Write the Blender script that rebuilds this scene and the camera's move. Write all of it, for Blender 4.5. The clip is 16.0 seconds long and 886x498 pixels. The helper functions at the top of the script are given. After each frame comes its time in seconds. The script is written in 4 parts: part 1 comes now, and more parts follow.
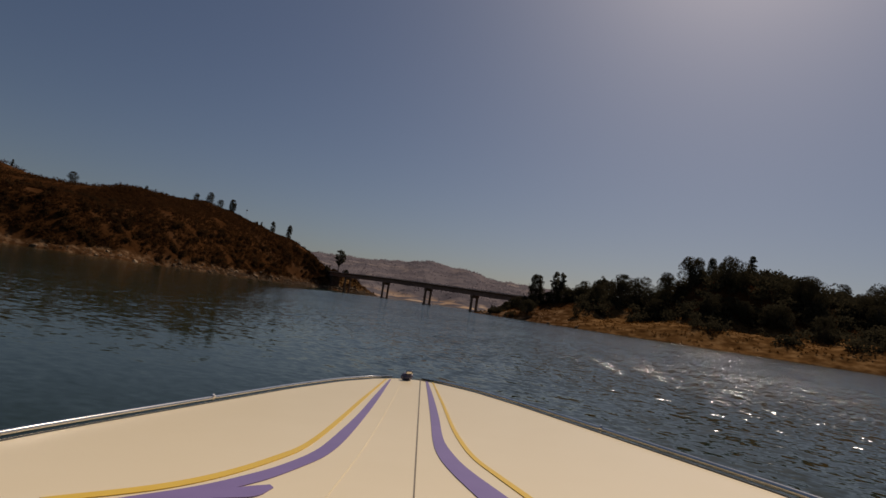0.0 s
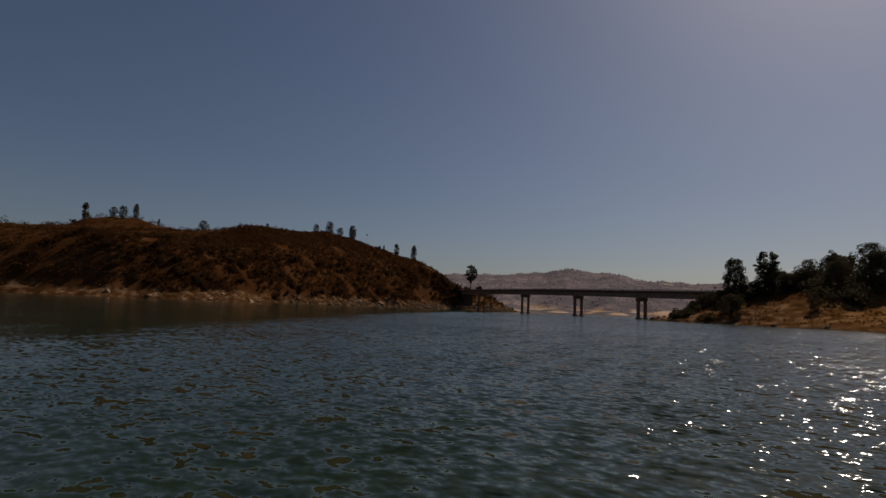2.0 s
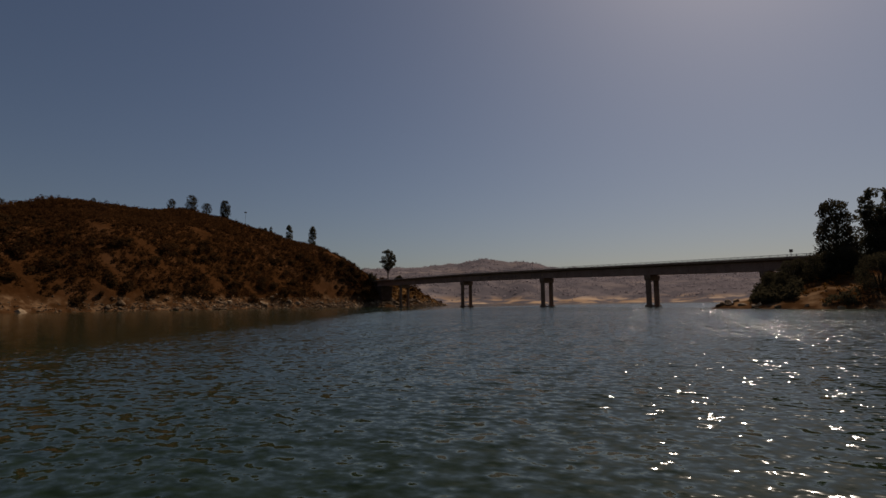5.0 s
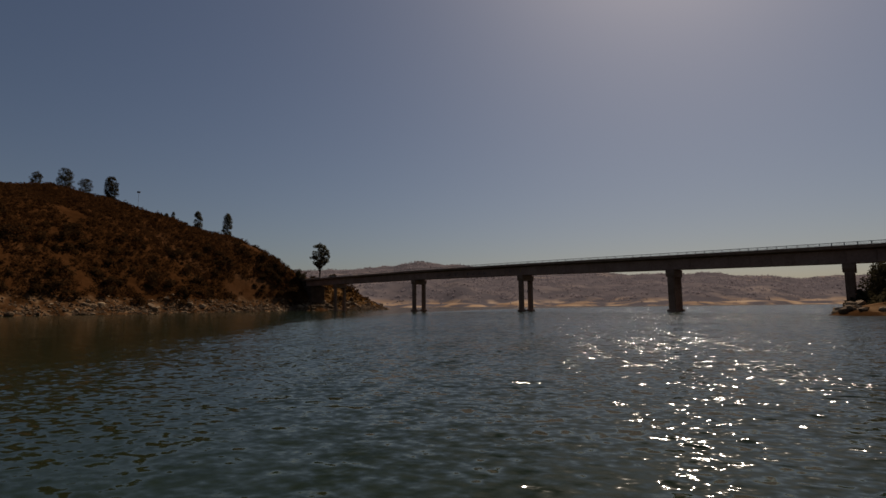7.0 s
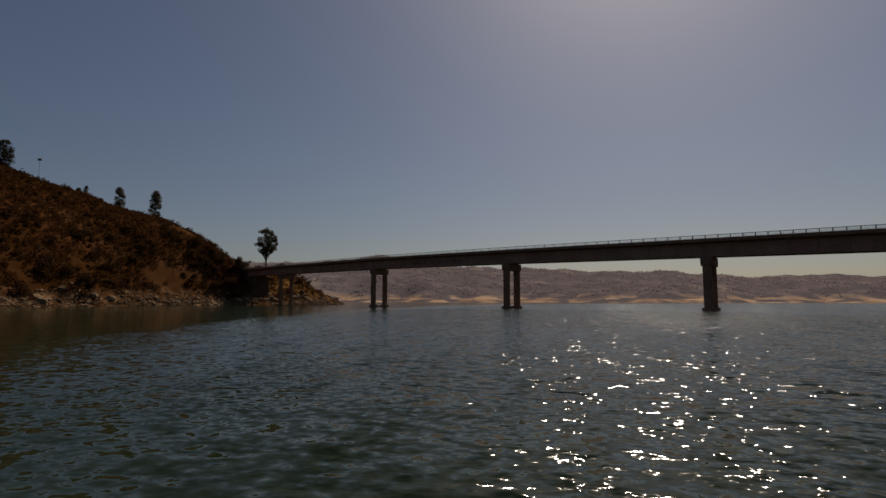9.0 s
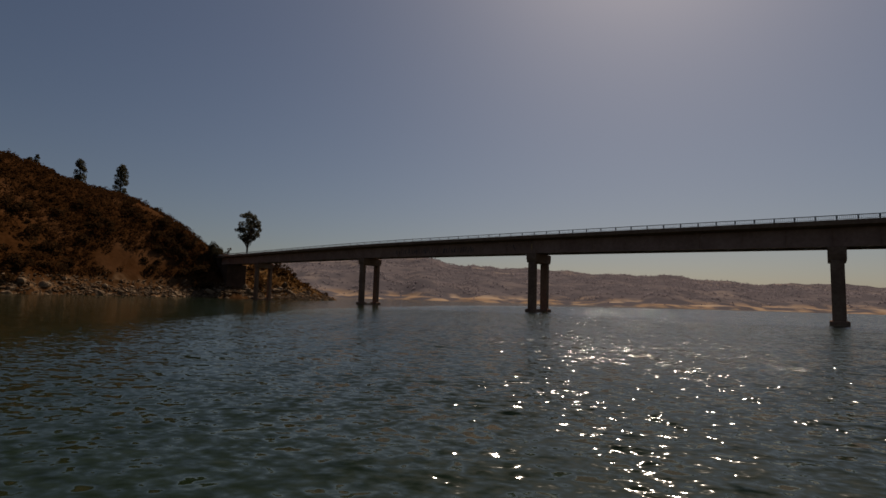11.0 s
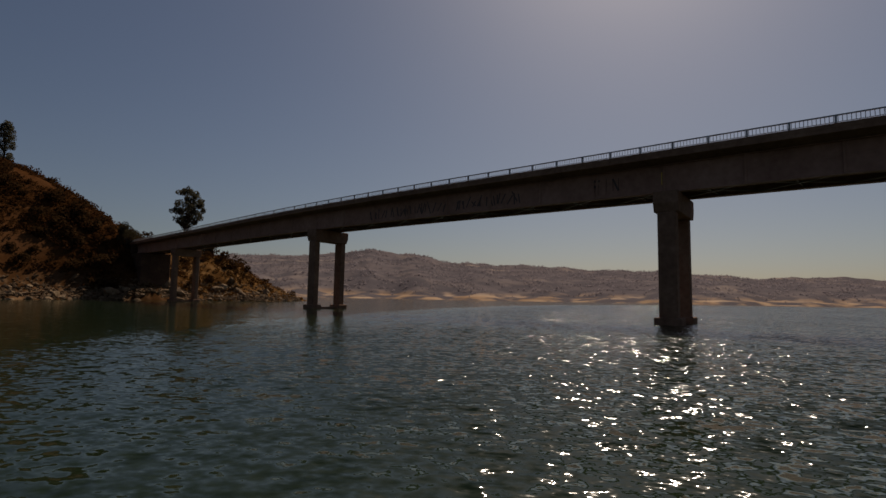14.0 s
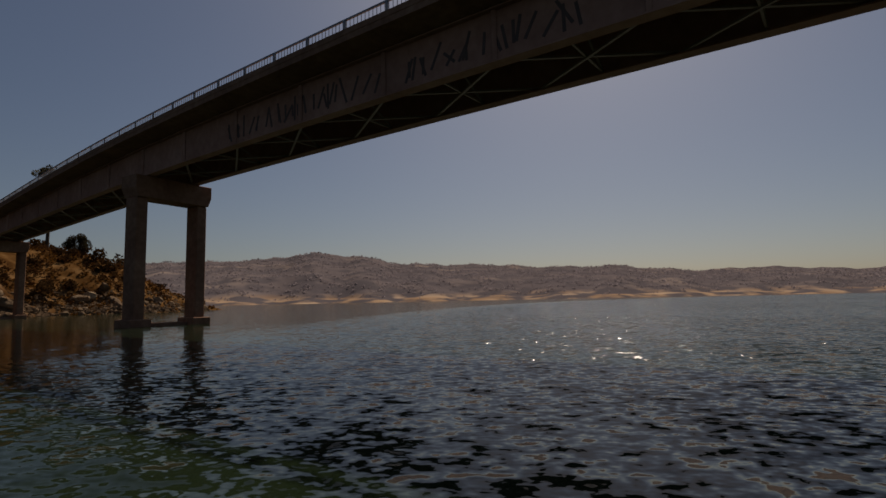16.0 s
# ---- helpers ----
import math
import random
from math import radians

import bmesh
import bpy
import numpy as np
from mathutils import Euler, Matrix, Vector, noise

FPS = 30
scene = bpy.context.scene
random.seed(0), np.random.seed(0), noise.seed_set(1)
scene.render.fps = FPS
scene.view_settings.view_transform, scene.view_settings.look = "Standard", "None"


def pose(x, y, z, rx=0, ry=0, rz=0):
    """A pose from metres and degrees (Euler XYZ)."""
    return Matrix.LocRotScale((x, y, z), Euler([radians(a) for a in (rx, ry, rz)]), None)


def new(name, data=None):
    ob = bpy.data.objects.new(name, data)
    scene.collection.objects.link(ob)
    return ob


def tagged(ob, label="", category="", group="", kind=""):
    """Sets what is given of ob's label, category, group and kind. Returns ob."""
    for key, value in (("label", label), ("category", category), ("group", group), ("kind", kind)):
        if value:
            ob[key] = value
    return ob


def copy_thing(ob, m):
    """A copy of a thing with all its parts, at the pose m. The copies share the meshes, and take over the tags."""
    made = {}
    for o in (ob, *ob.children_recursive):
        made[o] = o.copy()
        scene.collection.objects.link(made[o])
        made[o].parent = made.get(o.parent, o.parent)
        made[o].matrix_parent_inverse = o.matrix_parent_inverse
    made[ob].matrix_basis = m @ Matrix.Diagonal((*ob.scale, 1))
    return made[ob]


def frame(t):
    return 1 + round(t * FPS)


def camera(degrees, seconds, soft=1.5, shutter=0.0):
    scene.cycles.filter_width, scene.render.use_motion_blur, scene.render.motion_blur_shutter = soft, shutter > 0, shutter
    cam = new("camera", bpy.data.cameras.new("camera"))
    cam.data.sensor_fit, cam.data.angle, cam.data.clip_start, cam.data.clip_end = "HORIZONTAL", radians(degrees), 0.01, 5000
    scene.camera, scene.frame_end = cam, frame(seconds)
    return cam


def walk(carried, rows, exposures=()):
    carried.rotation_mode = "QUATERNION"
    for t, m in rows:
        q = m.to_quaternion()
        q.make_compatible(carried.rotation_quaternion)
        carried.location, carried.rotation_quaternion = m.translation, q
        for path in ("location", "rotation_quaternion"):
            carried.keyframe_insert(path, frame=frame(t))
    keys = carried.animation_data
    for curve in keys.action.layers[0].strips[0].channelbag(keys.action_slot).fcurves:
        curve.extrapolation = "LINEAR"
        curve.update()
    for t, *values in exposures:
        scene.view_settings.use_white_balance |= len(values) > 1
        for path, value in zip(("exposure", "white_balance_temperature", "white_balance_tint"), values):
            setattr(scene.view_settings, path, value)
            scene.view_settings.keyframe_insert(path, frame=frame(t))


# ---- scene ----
cam = camera(80.0, 16.0)
# seconds, x, y, z, yaw (left), pitch (up), roll (lean left)
PATH = [
    (0.0, 82.34, -254.60, 1.39, 13.67, 5.92, 8.45),
    (0.5, 79.59, -244.67, 1.31, 21.99, 6.08, 6.58),
    (1.0, 76.36, -234.16, 1.31, 22.84, 6.14, 5.16),
    (1.5, 72.54, -223.66, 1.38, 26.76, 6.15, 4.72),
    (2.0, 68.19, -213.14, 1.31, 28.29, 6.26, 2.44),
    (2.5, 62.99, -202.44, 1.30, 28.15, 6.33, 0.27),
    (3.0, 57.07, -191.51, 1.29, 25.93, 6.20, -0.86),
    (3.5, 51.16, -180.55, 1.33, 24.33, 6.14, -0.67),
    (4.0, 45.43, -169.66, 1.31, 22.68, 6.24, -0.78),
    (6.5, 21.40, -121.77, 1.28, 12.49, 5.73, -0.21),
    (7.0, 18.95, -115.04, 1.30, 11.27, 6.20, -0.48),
    (7.5, 16.91, -108.71, 1.25, 10.25, 5.79, -0.30),
    (8.0, 15.39, -102.63, 1.29, 9.09, 5.83, -0.47),
    (8.5, 14.09, -96.96, 1.25, 7.98, 5.85, -0.27),
    (9.0, 13.01, -91.13, 1.26, 7.03, 5.68, 0.08),
    (11.5, 7.99, -61.01, 1.31, 7.22, 5.51, 1.90),
    (12.0, 6.45, -53.05, 1.29, 7.05, 5.59, 1.78),
    (12.5, 5.26, -45.84, 1.31, 6.89, 5.49, 1.66),
    (13.0, 4.10, -39.16, 1.38, 6.82, 5.52, 1.69),
    (13.5, 3.11, -32.71, 1.37, 6.57, 5.29, 1.77),
    (14.0, 2.33, -26.46, 1.36, 6.25, 5.39, 1.06),
    (14.5, 1.75, -20.45, 1.33, 5.31, 5.47, 0.65),
    (15.0, 1.30, -14.43, 1.31, 3.93, 5.27, 0.85),
    (15.5, 0.74, -7.70, 1.22, 2.23, 5.39, -0.50),
    (16.0, -0.11, 0.42, 1.21, 0.65, 5.55, -1.13),
]


def stand(x, y, z, yaw, pitch, roll):
    """The camera's pose from its place and its turn in degrees."""
    return pose(x, y, z, 0, 0, yaw) @ pose(0, 0, 0, 90 + pitch) @ pose(0, 0, 0, 0, 0, roll)


walk(cam, [(row[0], stand(*row[1:])) for row in PATH], [(0, -0.62, 6900, 17), (3, -0.62, 6950, 17), (8, -0.62, 7250, 16), (16, -0.62, 7300, 16)])

# ---- world, sun, exposure ----
SUN_AZ, SUN_EL = 15.6, 46.0          # degrees right of +y, degrees up
world = bpy.data.worlds.new("world")
scene.world = world
world.use_nodes = True
wn = world.node_tree.nodes
sky = wn.new("ShaderNodeTexSky")
sky.sky_type = "NISHITA"
sky.sun_disc = False
sky.sun_elevation = radians(SUN_EL)
sky.sun_rotation = radians(SUN_AZ)
sky.air_density, sky.dust_density, sky.ozone_density = 1.0, 1.35, 3.4
sky.altitude = 200
wn["Background"].inputs["Strength"].default_value = 0.056
world.node_tree.links.new(sky.outputs[0], wn["Background"].inputs[0])
sun = new("sun", bpy.data.lights.new("sun", "SUN"))
sun.data.energy, sun.data.angle, sun.data.color = 5.0, radians(0.55), (1.0, 0.93, 0.82)
sa, se = radians(SUN_AZ), radians(SUN_EL)
SUN_WAY = Vector((math.sin(sa) * math.cos(se), math.cos(sa) * math.cos(se), math.sin(se)))
sun.matrix_world = SUN_WAY.to_track_quat("Z", "Y").to_matrix().to_4x4()


# ---- materials ----
def material(name, colours, scale=1.0, rough=0.8, metal=0.0, bump=0.3, bump_scale=None, detail=8.0, object_space=False, island=0.0, random_ob=0.0, specular=0.3, thin=0.0):
    """A surface with two scales of colour noise, a fine relief and its gloss."""
    m = bpy.data.materials.new(name)
    m.use_nodes = True
    n, l = m.node_tree.nodes, m.node_tree.links
    b = n["Principled BSDF"]
    b.inputs["Roughness"].default_value, b.inputs["Metallic"].default_value = rough, metal
    b.inputs["Specular IOR Level"].default_value = specular
    co = n.new("ShaderNodeTexCoord" if object_space else "ShaderNodeNewGeometry")
    src = co.outputs["Object"] if object_space else co.outputs["Position"]
    big, fine = n.new("ShaderNodeTexNoise"), n.new("ShaderNodeTexNoise")
    for tex, s in ((big, scale), (fine, scale * 7.3)):
        tex.inputs["Scale"].default_value, tex.inputs["Detail"].default_value = s, detail
        l.new(src, tex.inputs["Vector"])
    ramp = n.new("ShaderNodeValToRGB")
    step = 0.5 / max(1, len(colours) - 1)
    while len(ramp.color_ramp.elements) < len(colours):
        ramp.color_ramp.elements.new(0.5)
    for k, c in enumerate(colours):
        ramp.color_ramp.elements[k].position = 0.27 + k * step
        ramp.color_ramp.elements[k].color = (*c, 1)
    mix = n.new("ShaderNodeMath")
    mix.operation = "MULTIPLY_ADD"
    mix.inputs[1].default_value = 0.45
    add = n.new("ShaderNodeMath")
    add.operation = "MULTIPLY_ADD"
    add.inputs[1].default_value = 0.55
    l.new(fine.outputs[0], mix.inputs[0])
    l.new(big.outputs[0], add.inputs[0])
    l.new(mix.outputs[0], add.inputs[2])
    mix.inputs[2].default_value = 0.0
    value = add.outputs[0]
    if island or random_ob:
        off = n.new("ShaderNodeMath")
        off.operation = "MULTIPLY_ADD"
        off.inputs[1].default_value = island or random_ob
        if island:
            l.new(n.new("ShaderNodeNewGeometry").outputs["Random Per Island"], off.inputs[0])
        else:
            l.new(n.new("ShaderNodeObjectInfo").outputs["Random"], off.inputs[0])
        l.new(value, off.inputs[2])
        sub = n.new("ShaderNodeMath")
        sub.operation = "SUBTRACT"
        sub.inputs[1].default_value = (island or random_ob) / 2
        l.new(off.outputs[0], sub.inputs[0])
        value = sub.outputs[0]
    l.new(value, ramp.inputs[0])
    l.new(ramp.outputs[0], b.inputs["Base Color"])
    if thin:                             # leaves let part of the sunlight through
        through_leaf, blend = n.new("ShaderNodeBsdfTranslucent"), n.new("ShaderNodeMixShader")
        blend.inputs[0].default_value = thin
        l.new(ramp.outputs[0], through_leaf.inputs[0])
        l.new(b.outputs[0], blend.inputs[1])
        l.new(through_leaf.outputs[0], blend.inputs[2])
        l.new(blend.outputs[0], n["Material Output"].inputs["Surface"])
    if bump:
        bp = n.new("ShaderNodeBump")
        bp.inputs["Strength"].default_value = bump
        bp.inputs["Distance"].default_value = 0.3 / (bump_scale or scale * 4)
        tex = n.new("ShaderNodeTexNoise")
        tex.inputs["Scale"].default_value, tex.inputs["Detail"].default_value = bump_scale or scale * 4, 8
        l.new(src, tex.inputs["Vector"])
        l.new(tex.outputs[0], bp.inputs["Height"])
        l.new(bp.outputs[0], b.inputs["Normal"])
    return m


# small waves: how many to a metre, how much longer across, steepness, turn in degrees
WAVES = [(0.7, 2.0, 0.22, 12), (3.0, 1.7, 0.62, -8), (8.0, 1.3, 1.25, 20)]
CRESTS = [(4.0, 1.4, 13.0, 4)]          # steep little crests, few and far between


def water_material():
    """Lake water: dark teal and glossy, its reflections broken by close ripples."""
    m = bpy.data.materials.new("lake_water")
    m.use_nodes = True
    n, l = m.node_tree.nodes, m.node_tree.links
    b = n["Principled BSDF"]
    b.inputs["Base Color"].default_value = (0.013, 0.022, 0.010, 1)
    b.inputs["Roughness"].default_value = 0.085
    b.inputs["Specular IOR Level"].default_value = 0.42
    b.inputs["IOR"].default_value = 1.333
    pos = n.new("ShaderNodeNewGeometry").outputs["Position"]

    sep = n.new("ShaderNodeSeparateXYZ")
    l.new(pos, sep.inputs[0])
    bend = n.new("ShaderNodeMath")               # the calm water's edge bends along the course in PATH
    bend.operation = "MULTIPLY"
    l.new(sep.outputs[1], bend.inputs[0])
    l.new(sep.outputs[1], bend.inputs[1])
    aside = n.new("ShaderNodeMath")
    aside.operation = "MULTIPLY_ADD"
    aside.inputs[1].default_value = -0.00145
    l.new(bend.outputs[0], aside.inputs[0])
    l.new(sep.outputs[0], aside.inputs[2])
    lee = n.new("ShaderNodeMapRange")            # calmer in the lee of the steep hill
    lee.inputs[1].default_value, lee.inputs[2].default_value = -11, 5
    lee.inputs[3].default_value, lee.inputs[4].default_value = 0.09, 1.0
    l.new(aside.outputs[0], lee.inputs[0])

    gust = n.new("ShaderNodeTexNoise")           # rougher and smoother patches under the breeze
    gust.inputs["Scale"].default_value, gust.inputs["Detail"].default_value = 0.045, 3
    l.new(pos, gust.inputs["Vector"])
    swing = n.new("ShaderNodeMapRange")
    swing.inputs[1].default_value, swing.inputs[2].default_value = 0.35, 0.65
    swing.inputs[3].default_value, swing.inputs[4].default_value = 0.72, 1.12
    l.new(gust.outputs[0], swing.inputs[0])
    drawn = n.new("ShaderNodeMapping")           # narrow cat's-paws drawn out along the breeze
    drawn.inputs["Scale"].default_value = (1.5, 0.14, 1)
    l.new(pos, drawn.inputs[0])
    puff = n.new("ShaderNodeTexNoise")
    puff.inputs["Scale"].default_value, puff.inputs["Detail"].default_value = 1.0, 2
    l.new(drawn.outputs[0], puff.inputs["Vector"])
    paw = n.new("ShaderNodeMapRange")
    paw.inputs[1].default_value, paw.inputs[2].default_value = 0.46, 0.74
    paw.inputs[3].default_value, paw.inputs[4].default_value = 0.85, 1.65
    l.new(puff.outputs[0], paw.inputs[0])
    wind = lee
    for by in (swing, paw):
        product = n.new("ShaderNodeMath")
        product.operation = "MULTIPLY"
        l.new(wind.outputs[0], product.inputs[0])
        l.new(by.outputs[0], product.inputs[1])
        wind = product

    def vector(op, a, b=None):
        v = n.new("ShaderNodeVectorMath")
        v.operation = op
        for k, value in enumerate((a, b)):
            if isinstance(value, tuple):
                v.inputs[k].default_value = value
            elif value:
                l.new(value, v.inputs[k])
        return v.outputs[0]

    slope = (0, -0.105, 0)                       # facets that face the eye show more
    for scale, longer, steep, turn in WAVES:
        mp = n.new("ShaderNodeMapping")
        mp.inputs["Rotation"].default_value = (0, 0, radians(turn))
        mp.inputs["Scale"].default_value = (1 / longer, 1, 1)
        tex = n.new("ShaderNodeTexNoise")
        tex.inputs["Scale"].default_value, tex.inputs["Detail"].default_value = scale, 2
        l.new(pos, mp.inputs[0])
        l.new(mp.outputs[0], tex.inputs["Vector"])
        tilt = vector("MULTIPLY", vector("SUBTRACT", tex.outputs["Color"], (0.5, 0.5, 0.5)), (steep, steep, 0))
        slope = vector("ADD", slope, tilt)
    for scale, longer, steep, turn in CRESTS:
        mp = n.new("ShaderNodeMapping")
        mp.inputs["Rotation"].default_value = (0, 0, radians(turn))
        mp.inputs["Scale"].default_value = (1 / longer, 1, 1)
        tex = n.new("ShaderNodeTexNoise")
        tex.inputs["Scale"].default_value, tex.inputs["Detail"].default_value = scale, 1
        l.new(pos, mp.inputs[0])
        l.new(mp.outputs[0], tex.inputs["Vector"])
        off = vector("MULTIPLY", vector("SUBTRACT", tex.outputs["Color"], (0.5, 0.5, 0.5)), (1, 1, 0))
        square = n.new("ShaderNodeVectorMath")
        square.operation = "DOT_PRODUCT"
        l.new(off, square.inputs[0])
        l.new(off, square.inputs[1])
        grow = n.new("ShaderNodeVectorMath")
        grow.operation = "SCALE"
        l.new(vector("MULTIPLY", off, (steep, steep, 0)), grow.inputs[0])
        l.new(square.outputs["Value"], grow.inputs["Scale"])
        slope = vector("ADD", slope, grow.outputs[0])
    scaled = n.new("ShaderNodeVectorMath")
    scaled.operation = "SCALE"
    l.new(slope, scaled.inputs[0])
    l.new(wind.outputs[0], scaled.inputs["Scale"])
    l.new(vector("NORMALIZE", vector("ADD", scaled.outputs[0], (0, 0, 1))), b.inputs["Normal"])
    return m


def ground_material():
    """Dry hillside: bare tan drawdown band by the water, red-brown earth, straw grass and chaparral above."""
    m = bpy.data.materials.new("dry_hillside")
    m.use_nodes = True
    n, l = m.node_tree.nodes, m.node_tree.links
    b = n["Principled BSDF"]
    b.inputs["Roughness"].default_value, b.inputs["Specular IOR Level"].default_value = 0.95, 0.0
    pos = n.new("ShaderNodeNewGeometry").outputs["Position"]

    def tex(scale, detail=8):
        t = n.new("ShaderNodeTexNoise")
        t.inputs["Scale"].default_value, t.inputs["Detail"].default_value = scale, detail
        l.new(pos, t.inputs["Vector"])
        return t.outputs[0]

    def ramp(value, stops):
        r = n.new("ShaderNodeValToRGB")
        while len(r.color_ramp.elements) < len(stops):
            r.color_ramp.elements.new(0.5)
        for e, (p, c) in zip(r.color_ramp.elements, stops):
            e.position, e.color = p, (*c, 1)
        l.new(value, r.inputs[0])
        return r.outputs[0]

    def mixed(fac, a, c):
        x = n.new("ShaderNodeMix")
        x.data_type = "RGBA"
        l.new(fac, x.inputs["Factor"])
        l.new(a, x.inputs[6])
        l.new(c, x.inputs[7])
        return x.outputs[2]

    upper = ramp(tex(0.06), [(0.35, (0.042, 0.017, 0.006)), (0.55, (0.066, 0.027, 0.010)), (0.72, (0.16, 0.076, 0.036))])
    speck = ramp(tex(0.9), [(0.42, (0.045, 0.018, 0.006)), (0.64, (0.075, 0.032, 0.012))])
    half = n.new("ShaderNodeValue")
    half.outputs[0].default_value = 0.5
    upper = mixed(half.outputs[0], upper, speck)
    beach = ramp(tex(0.35), [(0.3, (0.036, 0.016, 0.006)), (0.50, (0.070, 0.033, 0.014)), (0.68, (0.19, 0.112, 0.060))])
    pale = ramp(tex(0.35), [(0.3, (0.060, 0.027, 0.009)), (0.5, (0.125, 0.062, 0.022)), (0.7, (0.24, 0.133, 0.056))])
    sep = n.new("ShaderNodeSeparateXYZ")
    l.new(pos, sep.inputs[0])
    off = n.new("ShaderNodeMath")                # paler open banks far from the bridge
    off.operation = "ABSOLUTE"
    l.new(sep.outputs[0], off.inputs[0])
    open_bank = n.new("ShaderNodeMapRange")
    open_bank.inputs[1].default_value, open_bank.inputs[2].default_value = 125, 190
    right = n.new("ShaderNodeMath")
    right.operation = "MULTIPLY_ADD"
    right.inputs[1].default_value = 1.6
    l.new(sep.outputs[0], right.inputs[0])
    l.new(off.outputs[0], right.inputs[2])
    whole = n.new("ShaderNodeMath")
    whole.operation = "MAXIMUM"
    l.new(off.outputs[0], whole.inputs[0])
    l.new(right.outputs[0], whole.inputs[1])
    shift = n.new("ShaderNodeMath")
    shift.operation = "SUBTRACT"
    shift.inputs[1].default_value = 60
    l.new(whole.outputs[0], shift.inputs[0])
    l.new(shift.outputs[0], open_bank.inputs[0])
    spit = None                                  # open straw on the spit beyond the bridge
    for k, a, z in ((1, 78, 86), (0, -90, -80)):
        edge = n.new("ShaderNodeMapRange")
        edge.inputs[1].default_value, edge.inputs[2].default_value = a, z
        l.new(sep.outputs[k], edge.inputs[0])
        if spit:
            both = n.new("ShaderNodeMath")
            both.operation = "MULTIPLY"
            l.new(spit, both.inputs[0])
            l.new(edge.outputs[0], both.inputs[1])
            spit = both.outputs[0]
        else:
            spit = edge.outputs[0]
    dry = n.new("ShaderNodeMath")
    dry.operation = "MAXIMUM"
    l.new(open_bank.outputs[0], dry.inputs[0])
    l.new(spit, dry.inputs[1])
    beach = mixed(dry.outputs[0], beach, pale)
    wob = n.new("ShaderNodeMath")
    wob.operation = "MULTIPLY_ADD"
    wob.inputs[1].default_value = -9.0
    l.new(tex(0.05), wob.inputs[0])
    straw = n.new("ShaderNodeMapRange")          # the wooded point's lower slope is open straw grass
    straw.inputs[1].default_value, straw.inputs[2].default_value = 66, 92
    straw.inputs[3].default_value, straw.inputs[4].default_value = 0, -5.6
    l.new(sep.outputs[0], straw.inputs[0])
    shifted = n.new("ShaderNodeMath")
    l.new(sep.outputs[2], shifted.inputs[0])
    l.new(straw.outputs[0], shifted.inputs[1])
    lower = n.new("ShaderNodeMath")
    lower.operation = "MULTIPLY_ADD"
    lower.inputs[1].default_value = -12.0
    l.new(spit, lower.inputs[0])
    l.new(shifted.outputs[0], lower.inputs[2])
    l.new(lower.outputs[0], wob.inputs[2])
    fac = n.new("ShaderNodeMapRange")
    fac.inputs[1].default_value, fac.inputs[2].default_value = -1.6, 0.4
    l.new(wob.outputs[0], fac.inputs[0])
    l.new(mixed(fac.outputs[0], beach, upper), b.inputs["Base Color"])
    bp = n.new("ShaderNodeBump")
    bp.inputs["Strength"].default_value, bp.inputs["Distance"].default_value = 0.35, 0.3
    l.new(tex(0.8, 12), bp.inputs["Height"])
    l.new(bp.outputs[0], b.inputs["Normal"])
    return m


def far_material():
    """Far hills: straw grass by the water, brown slopes above, both speckled with oaks, all toned pale and lilac for
    haze.
    """
    m = bpy.data.materials.new("haze_toned_hills")
    m.use_nodes = True
    n, l = m.node_tree.nodes, m.node_tree.links
    b = n["Principled BSDF"]
    b.inputs["Roughness"].default_value, b.inputs["Specular IOR Level"].default_value = 1.0, 0.0
    pos = n.new("ShaderNodeNewGeometry").outputs["Position"]

    def tex(scale, detail=6):
        t = n.new("ShaderNodeTexNoise")
        t.inputs["Scale"].default_value, t.inputs["Detail"].default_value = scale, detail
        l.new(pos, t.inputs["Vector"])
        return t.outputs[0]

    def ramp(value, stops):
        r = n.new("ShaderNodeValToRGB")
        while len(r.color_ramp.elements) < len(stops):
            r.color_ramp.elements.new(0.5)
        for e, (p, c) in zip(r.color_ramp.elements, stops):
            e.position, e.color = p, (*c, 1)
        l.new(value, r.inputs[0])
        return r.outputs[0]

    def mixed(fac, a, c):
        x = n.new("ShaderNodeMix")
        x.data_type = "RGBA"
        l.new(fac, x.inputs["Factor"])
        l.new(a, x.inputs[6])
        l.new(c, x.inputs[7])
        return x.outputs[2]

    # distance haze is put into these base colours: paler, greyer, more lilac
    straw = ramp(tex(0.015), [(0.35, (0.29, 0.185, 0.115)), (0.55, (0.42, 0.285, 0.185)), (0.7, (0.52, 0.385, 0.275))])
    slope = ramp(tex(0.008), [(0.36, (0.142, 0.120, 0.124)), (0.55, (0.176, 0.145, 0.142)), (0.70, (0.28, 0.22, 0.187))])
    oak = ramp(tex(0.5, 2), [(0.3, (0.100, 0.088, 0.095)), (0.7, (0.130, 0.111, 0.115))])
    sep = n.new("ShaderNodeSeparateXYZ")
    l.new(pos, sep.inputs[0])
    height = n.new("ShaderNodeMath")
    height.operation = "MULTIPLY_ADD"
    height.inputs[1].default_value = 14.0
    l.new(tex(0.011, 8), height.inputs[0])
    l.new(sep.outputs[2], height.inputs[2])
    up = n.new("ShaderNodeMapRange")
    up.inputs[1].default_value, up.inputs[2].default_value = 11.0, 22.0
    l.new(height.outputs[0], up.inputs[0])
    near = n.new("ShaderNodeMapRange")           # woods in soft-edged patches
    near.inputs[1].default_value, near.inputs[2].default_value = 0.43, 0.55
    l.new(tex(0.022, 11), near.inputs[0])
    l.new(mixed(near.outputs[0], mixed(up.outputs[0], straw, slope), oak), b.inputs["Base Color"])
    return m


